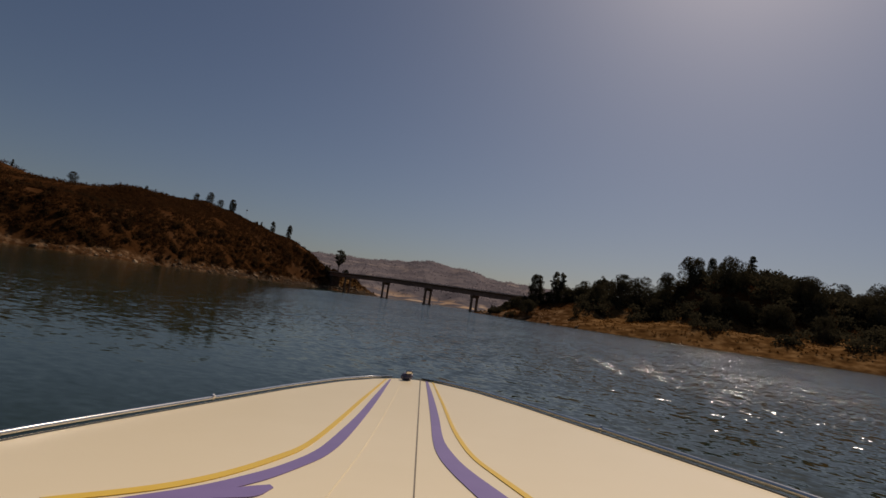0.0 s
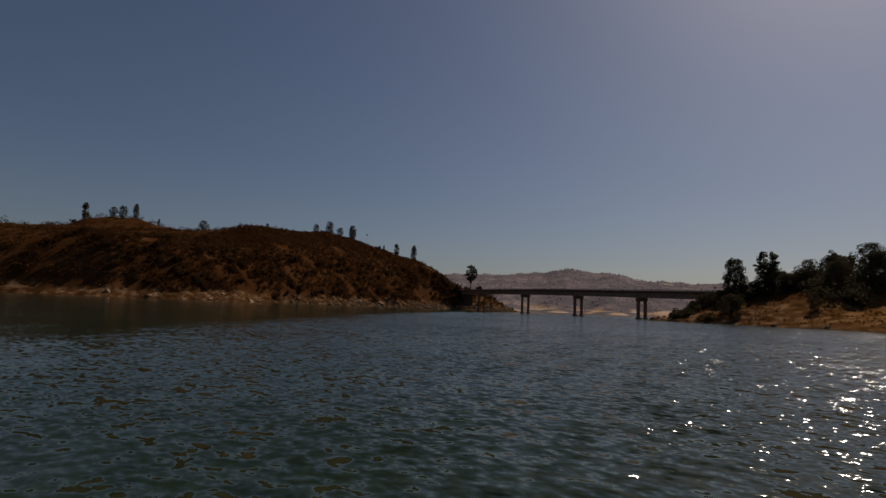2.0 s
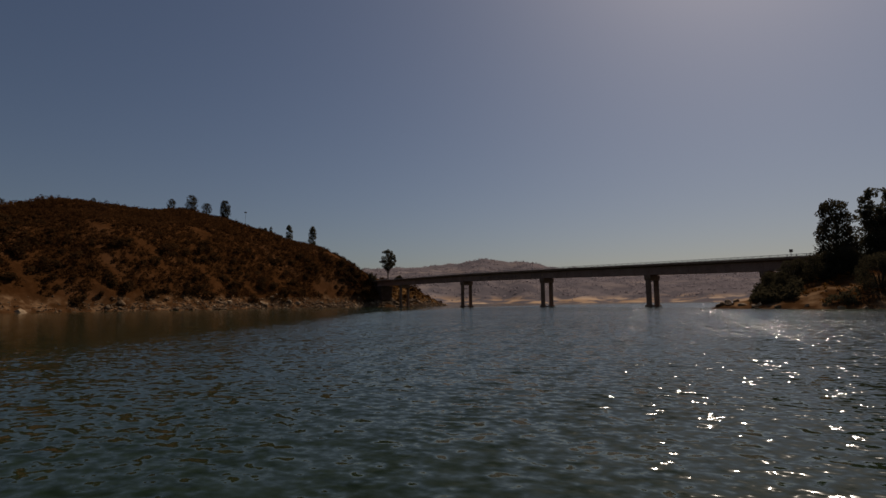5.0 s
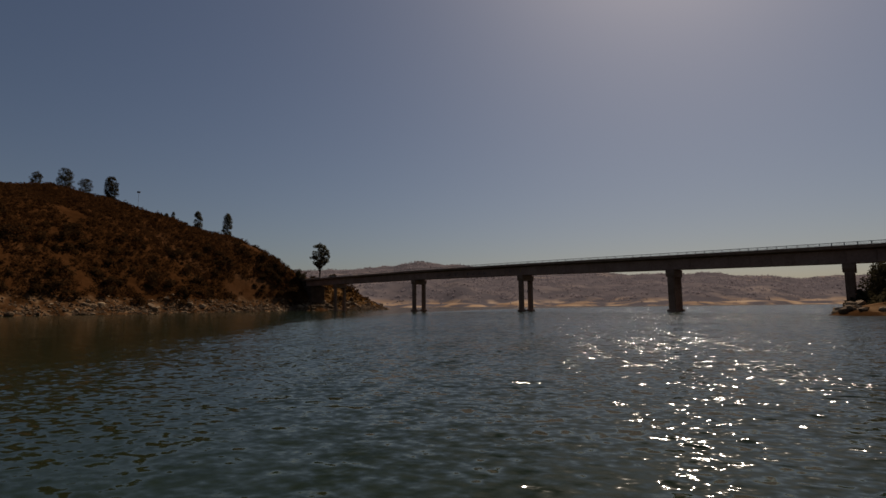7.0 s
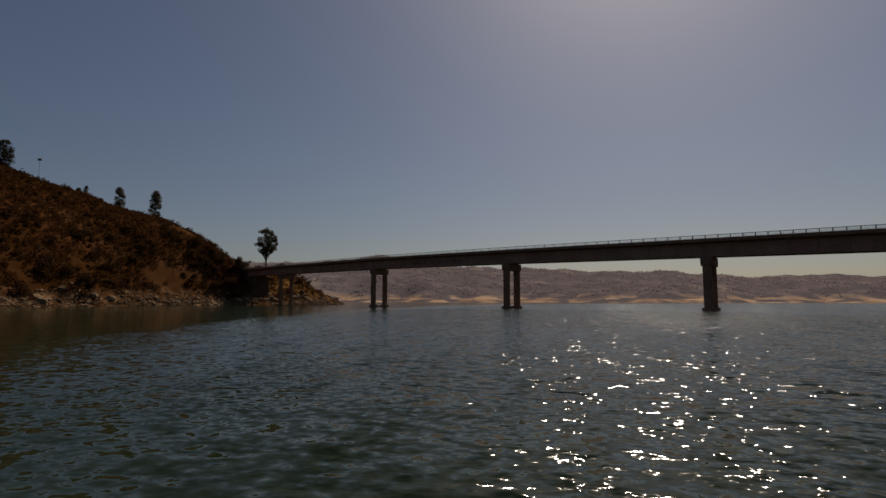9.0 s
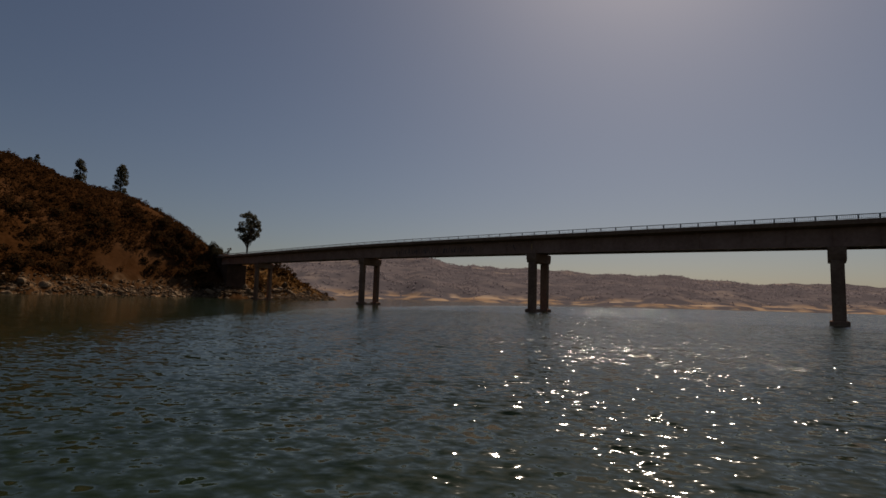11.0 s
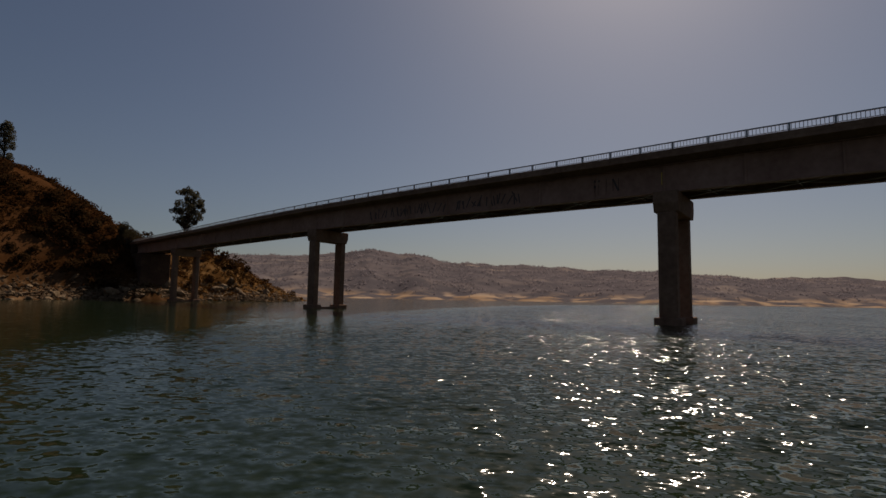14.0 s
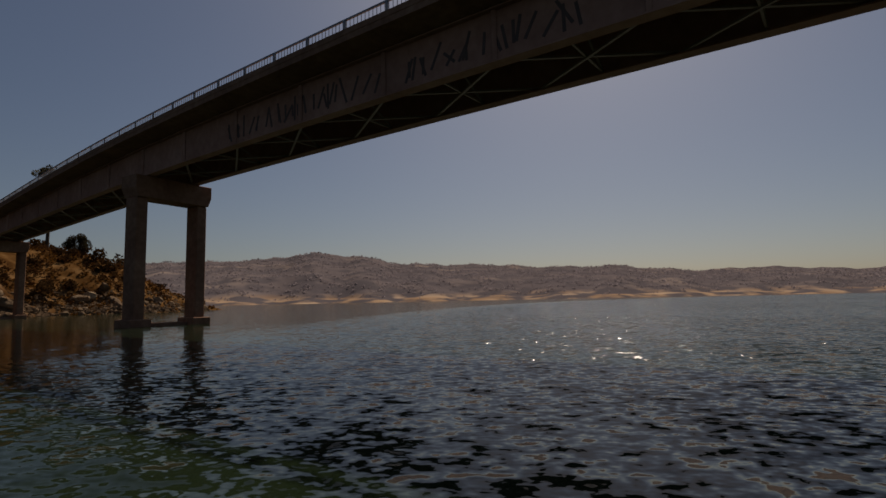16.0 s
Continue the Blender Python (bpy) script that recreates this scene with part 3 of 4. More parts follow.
def build_bridge():
    bridge = tagged(new("road_bridge"), "long two-girder road bridge on paired concrete columns over the lake", "bridge")
    sweep("deck_slab", [(-3.4, 2.00), (-1.9, 1.84), (1.9, 1.84), (3.4, 2.00), (3.4, 2.24), (-3.4, 2.24)], CONCRETE, bridge, "grey concrete deck slab")
    for side in (-1, 1):
        c = 1.85 * side
        sweep("girder", [(c - 0.28, 0), (c + 0.28, 0), (c + 0.28, 0.05), (c + 0.02, 0.05), (c + 0.02, 1.78), (c + 0.25, 1.78), (c + 0.25, 1.83),
                         (c - 0.25, 1.83), (c - 0.25, 1.78), (c - 0.02, 1.78), (c - 0.02, 0.05), (c - 0.28, 0.05)], STEEL, bridge, "dark weathered plate girder")
        e = 3.22 * side
        sweep("kerb", rectangle(e - 0.2, e + 0.2, 2.24, 2.46), CONCRETE, bridge)
        sweep("top_rail", rectangle(e - 0.04, e + 0.04, 2.87, 2.94), RAIL_STEEL, bridge, steps=110)
        sweep("bottom_rail", rectangle(e - 0.025, e + 0.025, 2.53, 2.56), RAIL_STEEL, bridge, steps=110)
        bm = bmesh.new()
        box(bm, (0.10, 0.08, 0.46), Matrix.Translation((0, 0, 0.23)), 0.012)
        post = part("rail_post", bm, RAIL_STEEL, bridge)
        count = 100
        for k in range(count + 1):
            s = END * k / count
            p, q = bridge_point(s, e, 2.44), bridge_point(s + 0.02, e, 2.44)
            turn = math.atan2(q.y - p.y, q.x - p.x)
            ob = post if k == 0 else post.copy()
            if k:
                scene.collection.objects.link(ob)
            ob.matrix_basis = Matrix.Translation(p) @ Matrix.Rotation(turn, 4, "Z")
        verts, faces = [], []
        for k in range(count * 11):
            s = END * (k + 0.5) / (count * 11)
            p = bridge_point(s, e, 2.53)
            o = len(verts)
            for dz in (0, 0.36):
                verts += [p + Vector((0.012, 0.012, dz)), p + Vector((-0.012, 0.012, dz)), p + Vector((-0.012, -0.012, dz)), p + Vector((0.012, -0.012, dz))]
            faces += [(o + j, o + (j + 1) % 4, o + 4 + (j + 1) % 4, o + 4 + j) for j in range(4)]
        ob = mesh_object("railing_infill", verts, faces, RAIL_STEEL)
        ob.parent = bridge
        tagged(ob, "row of thin steel balusters", kind="stuff")
        # upright stiffeners along the girder's outer face
    for k in range(BAYS + 1):
        s = END * k / BAYS
        for side in (-1, 1):
            bm = bmesh.new()
            a = bridge_point(s, side * 1.97, 0.05)
            beam(bm, a, a + Vector((0, 0, 1.72)), 0.16, 0.03)
            part("stiffener", bm, STEEL, bridge)
        bm = bmesh.new()
        f = min(s + 0.0625, END - 0.01)
        for x0, z0, x1, z1 in ((-1.82, 0.15, 1.82, 1.7), (-1.82, 1.7, 1.82, 0.15), (-1.82, 0.14, 1.82, 0.14)):
            beam(bm, bridge_point(f, x0, z0), bridge_point(f, x1, z1), 0.07, 0.07)
        part("cross_frame", bm, PALE_STEEL, bridge, "pale crossed steel bracing")
        if k < BAYS:
            bm = bmesh.new()
            beam(bm, bridge_point(s, -1.8, 0.16), bridge_point(s + 0.125, 1.8, 0.16), 0.1, 0.07)
            beam(bm, bridge_point(s, 1.8, 0.10), bridge_point(s + 0.125, -1.8, 0.10), 0.1, 0.07)
            part("lateral_brace", bm, PALE_STEEL, bridge, "pale crossed steel bracing")
    for k in range(1, 6):
        build_pier(bridge, k)
    # the first block is long enough to fill the bridge's shadow on the bank
    for s, flip, deep in ((0.47, 1, 8.0), (END, -1, 2.6)):
        p, q = bridge_point(s), bridge_point(s + 0.05 * flip)
        turn = math.atan2(q.y - p.y, q.x - p.x) if flip > 0 else math.atan2(p.y - q.y, p.x - q.x)
        bm = bmesh.new()
        box(bm, (deep, 5.6, 10.0), Matrix.Translation((p.x, p.y, p.z - 5.05)) @ Matrix.Rotation(turn, 4, "Z"), 0.08)
        box(bm, (0.5, 5.6, 2.2), Matrix.Translation((p.x, p.y, p.z + 1.08)) @ Matrix.Rotation(turn, 4, "Z") @ Matrix.Translation((-0.42 * deep * flip, 0, 0)), 0.04)
        part("abutment", bm, SHADE_TONED, bridge, "concrete abutment set into the bank")
    return bridge


def build_pier(bridge, k):
    x, y, z = STATIONS[k]
    p, q = bridge_point(k - 0.03), bridge_point(k + 0.03)
    m = Matrix.Translation((x, y, 0)) @ Matrix.Rotation(radians(-29), 4, "Z")
    foot = min(land_at(x, y), 0)
    pier = new("pier")
    pier.parent = bridge
    tagged(pier, "paired square concrete columns under a tapered cap beam")
    bm = bmesh.new()
    h = 1.35
    outline = [(-2.52, z - 0.8), (-2.3, z - h), (2.3, z - h), (2.52, z - 0.8), (2.52, z - 0.04), (-2.52, z - 0.04)]
    front = [bm.verts.new((-0.75, a, b)) for a, b in outline]
    back = [bm.verts.new((0.75, a, b)) for a, b in outline]
    bm.faces.new(front)
    bm.faces.new(back[::-1])
    for j in range(6):
        bm.faces.new((front[j], back[j], back[(j + 1) % 6], front[(j + 1) % 6]))
    bmesh.ops.recalc_face_normals(bm, faces=bm.faces)
    bmesh.ops.bevel(bm, geom=list(bm.edges), offset=0.03, segments=1, affect="EDGES")
    bm.transform(m)
    part("cap_beam", bm, CONCRETE, pier)
    for side in (-1, 1):
        bm = bmesh.new()
        box(bm, (1.1, 0.72, z - h + 5.0), m @ Matrix.Translation((0, 1.98 * side, (z - h - 5.0) / 2 + 0.01)), 0.06)
        part("column", bm, CONCRETE, pier)
        bm = bmesh.new()
        box(bm, (1.6, 1.3, 5.4), m @ Matrix.Translation((0, 1.98 * side, -2.25)), 0.05)
        part("footing", bm, CONCRETE, pier)
    bm = bmesh.new()
    box(bm, (0.5, 2.8, 0.3), m @ Matrix.Translation((0, 0, 0.05)), 0.03)
    part("tie_beam", bm, CONCRETE, pier)
    return pier


build_bridge()


def road_sign(s, across, height):
    """A thin steel post with a small plate, on the bank by the bridge's end."""
    p = bridge_point(s, across, 2.2)
    p.z = max(p.z, land_at(p.x, p.y)) if s > 0 else land_at(p.x, p.y)
    sign = tagged(new("road_sign"), "thin steel road sign post beside the bridge end", "sign", "road signs")
    bm = bmesh.new()
    beam(bm, p - Vector((0, 0, 0.3)), p + Vector((0, 0, height)), 0.09, 0.09)
    part("post", bm, RAIL_STEEL, sign)
    bm = bmesh.new()
    box(bm, (0.6, 0.04, 0.6), Matrix.Translation(p + Vector((0, -0.07, height - 0.3))), 0.01)
    part("plate", bm, PALE_STEEL, sign)


road_sign(-0.05, -4.2, 3.0)
road_sign(-0.14, -4.4, 2.2)
road_sign(5.19, -2.85, 1.7)


def ridge_mast(x, y, height):
    """A thin mast with a small box at its top."""
    x, y = (float(v) for v in site(x, y))
    z = land_at(x, y)
    mast = tagged(new("mast"), "thin steel mast with a small dark box on the ridge", "mast")
    bm = bmesh.new()
    beam(bm, (x, y, z - 0.4), (x, y, z + height), 0.07, 0.07)
    part("pole", bm, RAIL_STEEL, mast)
    bm = bmesh.new()
    box(bm, (1.1, 0.5, 0.55), Matrix.Translation((x, y, z + height)), 0.06)
    part("box", bm, PAINT, mast, "small dark box")


ridge_mast(-119, 73, 6.2)


def graffiti(s0, s1, count, seed, bridge):
    """Worn spray-painted scrawl on the girder's outer face: unreadable, so plain upright and crossing bars."""
    rng = np.random.RandomState(seed)
    for k in range(count):
        bm = bmesh.new()
        s = s0 + (s1 - s0) * k / count
        for _ in range(rng.randint(1, 4)):
            a = bridge_point(s + rng.uniform(-0.006, 0.006), -1.876, rng.uniform(0.32, 0.55))
            b = bridge_point(s + rng.uniform(-0.010, 0.010), -1.876, rng.uniform(0.95, 1.45))
            beam(bm, a, b, 0.012, 0.11)
        part("graffiti", bm, PAINT, bridge, "faded dark spray-painted scrawl")


BRIDGE = bpy.data.objects["road_bridge"]
graffiti(2.24, 2.50, 19, 3, BRIDGE)
graffiti(2.53, 2.72, 12, 5, BRIDGE)


def lettered(strokes, s, size, bridge):
    """Capitals sprayed on the girder's outer face; strokes in letter heights: along, up, along, up."""
    for letter, lines in enumerate(strokes):
        bm = bmesh.new()
        for x0, z0, x1, z1 in lines:
            a = bridge_point(s + (letter * 0.86 + x0) * size / 39.3, -1.876, 0.5 + size * z0)
            b = bridge_point(s + (letter * 0.86 + x1) * size / 39.3, -1.876, 0.5 + size * z1)
            beam(bm, a, b, 0.012, 0.13)
        part("graffiti", bm, PAINT, bridge, "dark sprayed capital letter")


bm = bmesh.new()
beam(bm, bridge_point(2.995, -1.93, 0.55), bridge_point(2.995, -1.93, 1.35), 0.05, 0.03)
part("marker_strip", bm, YELLOW, BRIDGE, "thin yellow marker strip over the pier")

# F I N
lettered([[(0, 0, 0, 1), (0, 0.96, 0.55, 0.96), (0, 0.52, 0.42, 0.52)], [(0.25, 0, 0.25, 1)],
          [(0, 0, 0, 1), (0, 1, 0.5, 0), (0.5, 0, 0.5, 1)]], 2.868, 0.85, BRIDGE)


# ---- trees and shrubs ----
def leaf_cloud(rng, centres, radii, count, size, flat=1.0):
    """Many small leaf blades, four-cornered, round the given centres."""
    n = len(centres) * count
    c = np.repeat(np.array(centres, float), count, 0)
    r = np.repeat(np.array(radii, float), count)[:, None]
    d = rng.normal(size=(n, 3))
    d /= np.linalg.norm(d, axis=1, keepdims=True) + 1e-6
    p = c + d * r * rng.uniform(0.35, 1.0, (n, 1)) ** 0.5 * np.array([1, 1, flat])
    a, b = rng.normal(size=(n, 3)), rng.normal(size=(n, 3))
    a /= np.linalg.norm(a, axis=1, keepdims=True)
    b -= a * (a * b).sum(1, keepdims=True)
    b /= np.linalg.norm(b, axis=1, keepdims=True) + 1e-6
    s = size * rng.uniform(0.6, 1.4, (n, 1)) if np.isscalar(size) else np.repeat(np.array(size, float), count)[:, None] * rng.uniform(0.6, 1.4, (n, 1))
    verts = np.stack([p - a * s, p - b * s * 0.5, p + a * s, p + b * s * 0.5], 1).reshape(-1, 3)
    return verts.tolist(), np.arange(4 * n).reshape(-1, 4).tolist()


# foot of the crown and its half width, as shares of the height; clumps of leaves; their radius; main lobes
TREE_KINDS = {"pine": (0.02, 0.185, 120, 0.062, 0), "oak": (0.04, 0.34, 120, 0.078, 0), "grove_oak": (0.02, 0.235, 170, 0.064, 0), "airy_pine": (0.36, 0.27, 110, 0.044, 14), "round_pine": (0.40, 0.235, 105, 0.046, 0)}


def make_tree(kind, height, seed, label):
    """A trunk with limbs and a broken crown of small leaves; its foot is at the origin."""
    rng = np.random.RandomState(seed)
    tree = tagged(new("oak_tree" if "oak" in kind else "pine_tree"), label, "tree")
    h = height
    foot, wide, count, clump, lobes = TREE_KINDS[kind]
    lean = rng.uniform(-0.05, 0.05, 2) * h
    trunk = [np.array((lean[0] * t * t, lean[1] * t * t, h * t * 0.9 - 0.6)) for t in np.linspace(0, 1, 8)]
    verts, faces = tube(trunk, [h * 0.020 * (1 - 0.8 * t) + 0.03 for t in np.linspace(0, 1, 8)], 7)
    ob = mesh_object("trunk", verts, faces, BARK, True)
    ob.parent = tree
    middle, half = (1 + foot) / 2, (1 - foot) / 2
    heart = []
    for k in range(lobes):
        a, t = 2.4 * k + rng.uniform(-0.4, 0.4), middle + half * rng.uniform(-0.6, 0.75)
        reach = wide * h * 0.62 * math.sqrt(max(0.05, 1 - ((t - middle) / half) ** 2))
        heart.append((math.cos(a) * reach, math.sin(a) * reach, t * h))
    centres, radii, lv, lf = [], [], [], []
    for k in range(count):
        if lobes:
            c = np.array(heart[k % lobes]) + rng.normal(size=3) * h * 0.042
        else:
            t = foot + (1 - foot) * rng.uniform(0.02, 0.97)
            body = max(0.03, 1 - ((t - middle) / half) ** 2) ** (0.5 if kind != "pine" else 0.42)
            if kind == "pine":
                body *= 1.15 - 0.45 * (t - foot)
            a, out = rng.uniform(0, 6.283), wide * h * body * rng.uniform(0.25, 1.0) ** 0.6
            c = np.array((math.cos(a) * out, math.sin(a) * out, t * h))
        c[2] = min(c[2], h * (1 - 0.6 * clump))
        centres.append(c)
        radii.append(h * clump * rng.uniform(0.7, 1.25))
        if k % 2 == 0:
            low = float(np.clip(c[2] / h - rng.uniform(0.06, 0.18), 0.08, 0.86)) / 0.9 * 7
            j = int(min(low, 6))
            base = trunk[j] + (trunk[j + 1] - trunk[j]) * (low - j)
            v, f = tube([base, (base + c) / 2 - np.array([0, 0, 0.012 * h]), c], [h * 0.008, h * 0.005, h * 0.002], 5)
            lf += [tuple(i + len(lv) for i in q) for q in f]
            lv += v
    ob = mesh_object("limb_frame", lv, lf, BARK, True)
    ob.parent = tree
    v, f = leaf_cloud(rng, centres, radii, 70, h * 0.0140, 0.85)
    ob = mesh_object("crown", v, f, OAK if "oak" in kind else PINE)
    ob.parent = tree
    return tree


PINE_LABEL = "slender grey pine standing on the dry ridge"
OAK_LABEL = "broad dark oak growing on the dry bank"
TREES = {("pine", k): make_tree("pine", 10, 20 + k, PINE_LABEL) for k in range(4)}
TREES |= {("oak", k): make_tree("oak", 10, 40 + k, OAK_LABEL) for k in range(4)}
TREES |= {("grove_oak", k): make_tree("grove_oak", 10, 50 + k, "tall dense dark oak leafy down to the ground") for k in range(2)}
TREES["round_pine", 0] = make_tree("round_pine", 10, 66, "tall airy grey pine with a bare lower trunk")
TREES |= {("airy_pine", k): make_tree("airy_pine", 10, 61 + k, "tall airy grey pine with a bare lower trunk") for k in range(2)}
placed = {}


def plant(kind, k, x, y, height, label="", group=""):
    """A tree of that height on the ground at (x, y) of its shore's sheet."""
    x, y = (float(v) for v in site(x, y))
    first = TREES[kind, k]
    m = Matrix.Translation((x, y, land_at(x, y) - 0.1)) @ Matrix.Rotation((x * 7.1 + y * 3.3) % 6.283, 4, "Z")
    if (kind, k) not in placed:
        placed[kind, k] = ob = first
        ob.matrix_basis = m
    else:
        ob = copy_thing(first, m)
    ob.scale = (height / 10,) * 3
    ob["group"] = group or "trees on the hills"
    if label:
        ob["label"] = label
    return ob


plant("round_pine", 0, -75.0, 133, 17.3, "tall airy grey pine beside the bridge end")
plant("pine", 2, -86, 186, 6, group="trees on the ridge")
for row in [("grove_oak", 0, 74, -54, 13.0), ("airy_pine", 1, 83.3, -49, 13.6), ("oak", 2, 96, -24, 12.5), ("airy_pine", 0, 105, -28, 15.5), ("oak", 3, 110.5, -41.5, 13.8), ("oak", 1, 119, -24, 10.5), ("oak", 0, 98, -36, 8),
            ("oak", 0, 92, -84, 4.5), ("pine", 0, 146, -50, 10.2), ("pine", 1, 151, -45, 8.6), ("pine", 3, 166, -34, 9.8), ("oak", 2, 157, -42, 6.5), ("oak", 2, 128, -48, 9.5), ("oak", 3, 138, -58, 9), ("oak", 1, 120, -66, 8),
            ("oak", 0, 200, -45, 8), ("oak", 2, 226, -64, 10), ("oak", 3, 150, -92, 7.5), ("oak", 1, 170, -110, 7.5), ("oak", 0, 190, -100, 8.5), ("oak", 2, 205, -120, 8), ("oak", 3, 250, -110, 10), ("oak", 1, 240, -150, 9)]:
    plant(*row, group="trees on the wooded point")


def bush(x, y, height, width, seed, label, name="bush", group="bushes on the bank", leaves=230):
    """A round bush with leaves down to the ground."""
    rng = np.random.RandomState(seed)
    top = tagged(new(name), label, "tree" if name == "oak_tree" else "bush", group)
    x, y = (float(v) for v in site(x, y))
    foot = Vector((x, y, land_at(x, y)))
    top.matrix_basis = Matrix.Translation(foot)
    sv, sf = [], []
    centres = []
    for k in range(34):
        t, a = rng.uniform(0.06, 0.95), rng.uniform(0, 6.283)
        wide = width * 0.5 * math.sin(math.pi * (0.22 + 0.70 * t)) * rng.uniform(0.5, 0.95)
        tip = Vector((math.cos(a) * wide, math.sin(a) * wide, height * t))
        centres.append(tip)
        v, f = tube([(0, 0, -0.3), tip * 0.5 + Vector((0, 0, 0.1)), tip], [0.07, 0.045, 0.02], 5)
        sf += [tuple(i + len(sv) for i in q) for q in f]
        sv += v
    ob = mesh_object("woody_frame", sv, sf, BARK, True)
    ob.parent = top
    v, f = leaf_cloud(rng, centres, [0.09 * (height + width)] * len(centres), leaves, max(0.12, 0.0105 * (height + width)) * (230 / leaves) ** 0.5, 1.0)
    ob = mesh_object("foliage", v, f, OAK)
    ob.parent = top
    return top


for row in [("pine", 0, -106, 112, 10.3), ("pine", 1, -117, 110, 9.4), ("pine", 2, -122, 96, 6.0), ("pine", 3, -116, 90, 4.2), ("grove_oak", 1, -128, 72, 9.2), ("oak", 0, -140, 66, 7.6), ("oak", 1, -146, 61, 5.6), ("oak", 2, -133, 66, 6.0),
            ("oak", 3, -216, 48, 8.8), ("oak", 0, -162, 36, 3.2), ("oak", 1, -176, 30, 2.6), ("pine", 3, -300, 100, 5), ("pine", 0, -316, 94, 11), ("oak", 2, -326, 92, 9.5), ("oak", 3, -335, 92, 9), ("pine", 1, -342, 74, 12.5), ("oak", 1, -372, 92, 6)]:
    plant(*row, "rounded dark oak on the dry ridge" if "oak" in row[0] else "", "trees on the ridge")
bush(-69, 132, 4.2, 4.5, 8, "round dark bush on the spit beyond the bridge")
bush(-70.5, 98, 5.0, 4.2, 3, "round dark green bush on the bank beside the bridge")

bush(85.3, -47, 8.0, 10.0, 11, "tall round dark oak leafy down to the ground", "oak_tree", "trees on the wooded point")
for k, (x, y, h, wide) in enumerate([(78, -54, 5.0, 6.5), (82, -55, 5.2, 7), (87, -55, 5.0, 7.5), (91.5, -53, 5.5, 7.5), (73, -62, 4.5, 5.5), (73, -77, 5.0, 6.5), (63, -62, 3.0, 4.5), (66, -57, 4.2, 7), (69.5, -62, 4, 7), (63, -54, 4.2, 6), (95, -48, 8, 9), (102, -40, 10, 10), (100, -62, 6, 8), (110, -58, 9, 10), (118, -50, 11, 11),
                                     (128, -62, 9, 11), (138, -52, 11, 11), (150, -70, 9, 12), (122, -76, 6, 8), (140, -88, 6, 9), (160, -95, 7, 10), (175, -78, 9, 12), (192, -88, 9, 12), (92, -36, 7, 9), (205, -70, 10, 13)]):
    bush(x, y, h, wide, 50 + k, "broad round dark oak bush on the dry point", "bush", "oak bushes on the wooded point")


def thicket(name, spots, mat, label, blades=34, clumps=4):
    """Many low shrubs as one growth."""
    rng = np.random.RandomState(77)
    x, y, r = (np.array(c, float) for c in zip(*spots))
    x, y = site(x, y)
    base = np.stack([x, y, land(x, y) + 0.35 * r], 1)
    cs = np.repeat(base, clumps, 0) + rng.normal(size=(clumps * len(x), 3)) * np.repeat(r, clumps)[:, None] * 0.35
    verts, faces = leaf_cloud(rng, cs, np.repeat(r, clumps) * 0.62, blades, np.repeat(r, clumps) * (0.30 / clumps + 0.075) + 0.07, 0.75)
    return tagged(mesh_object(name, verts, faces, mat), label, "shrubs", kind="stuff")


def scatter(n, x0, x1, y0, y1, low, high, seed, r0, r1, grass=False):
    rng = np.random.RandomState(seed)
    xs, ys = rng.uniform(x0, x1, n), rng.uniform(y0, y1, n)
    zs, rs = land(*site(xs, ys)), rng.uniform(r0, r1, n)
    keep = (zs > low + 2.2 * ripple(xs, ys, 20, 9)) & (zs < high) & (ripple(xs, ys, 26, 10) > -0.9)
    keep &= grass | ~((xs > -77) & (xs < 0) & (ys > 103) & (np.sin(xs * 37.1 + ys * 91.7) < 0.1))      # the spit beyond the bridge is half open grass
    return [(x, y, r) for x, y, r, k in zip(xs, ys, rs, keep) if k and math.hypot(x + 75, y - 112) > 9]


def covered(spots):
    """Leaves out the shrubs that would stand in bare patches low on the slope."""
    x, y = np.array([s[0] for s in spots]), np.array([s[1] for s in spots])
    keep = (land(*site(x, y)) > 17) | (ripple(x, y, 15, 21) < 0.58)
    return [s for s, k in zip(spots, keep) if k]


thicket("chaparral", covered(scatter(40000, -155, -46, -120, 135, 4.6, 60, 5, 0.55, 1.05)), SHRUB, "dry rust-brown chaparral covering the hillside", 8, 2)
thicket("outer_chaparral", [s for s in scatter(7000, -250, -90, -180, 190, 3.6, 60, 25, 1.0, 1.8) if s[0] < -150 or s[1] > 130 or s[1] < -115], SHRUB, "dry rust-brown chaparral on the outer hillside", 9, 3)
thicket("manzanita", scatter(1500, -170, -48, -100, 150, 3.4, 26, 15, 0.9, 2.2), DARK_SHRUB, "dark manzanita shrubs low on the dry hillside", 44)
thicket("far_chaparral", scatter(2600, -480, -200, -160, 200, 4, 80, 6, 1.2, 2.6), SHRUB, "dry brown chaparral on the farther hillside", 10)
thicket("point_scrub", scatter(420, 57, 68, -92, -34, 1.6, 14, 12, 0.7, 1.5) + scatter(330, 66, 98, -58, -34, 2.2, 14, 13, 0.9, 2.0), OAK, "low dark scrub on the tip of the wooded point", 26)
thicket("straw_tufts", scatter(2600, 62, 170, -140, -30, 0.7, 9, 33, 0.25, 0.6), STRAW, "dry straw tufts on the open slope of the point", 8, 2)
thicket("spit_grass", scatter(1600, -76, -44, 100, 165, 0.8, 14, 35, 0.3, 0.6, True), STRAW, "dry straw grass on the spit beyond the bridge", 8, 2)
thicket("oak_scrub", scatter(2600, 92, 240, -140, 30, 6.5, 60, 8, 1.6, 3.4), OAK, "dark oak scrub covering the wooded point", 22)


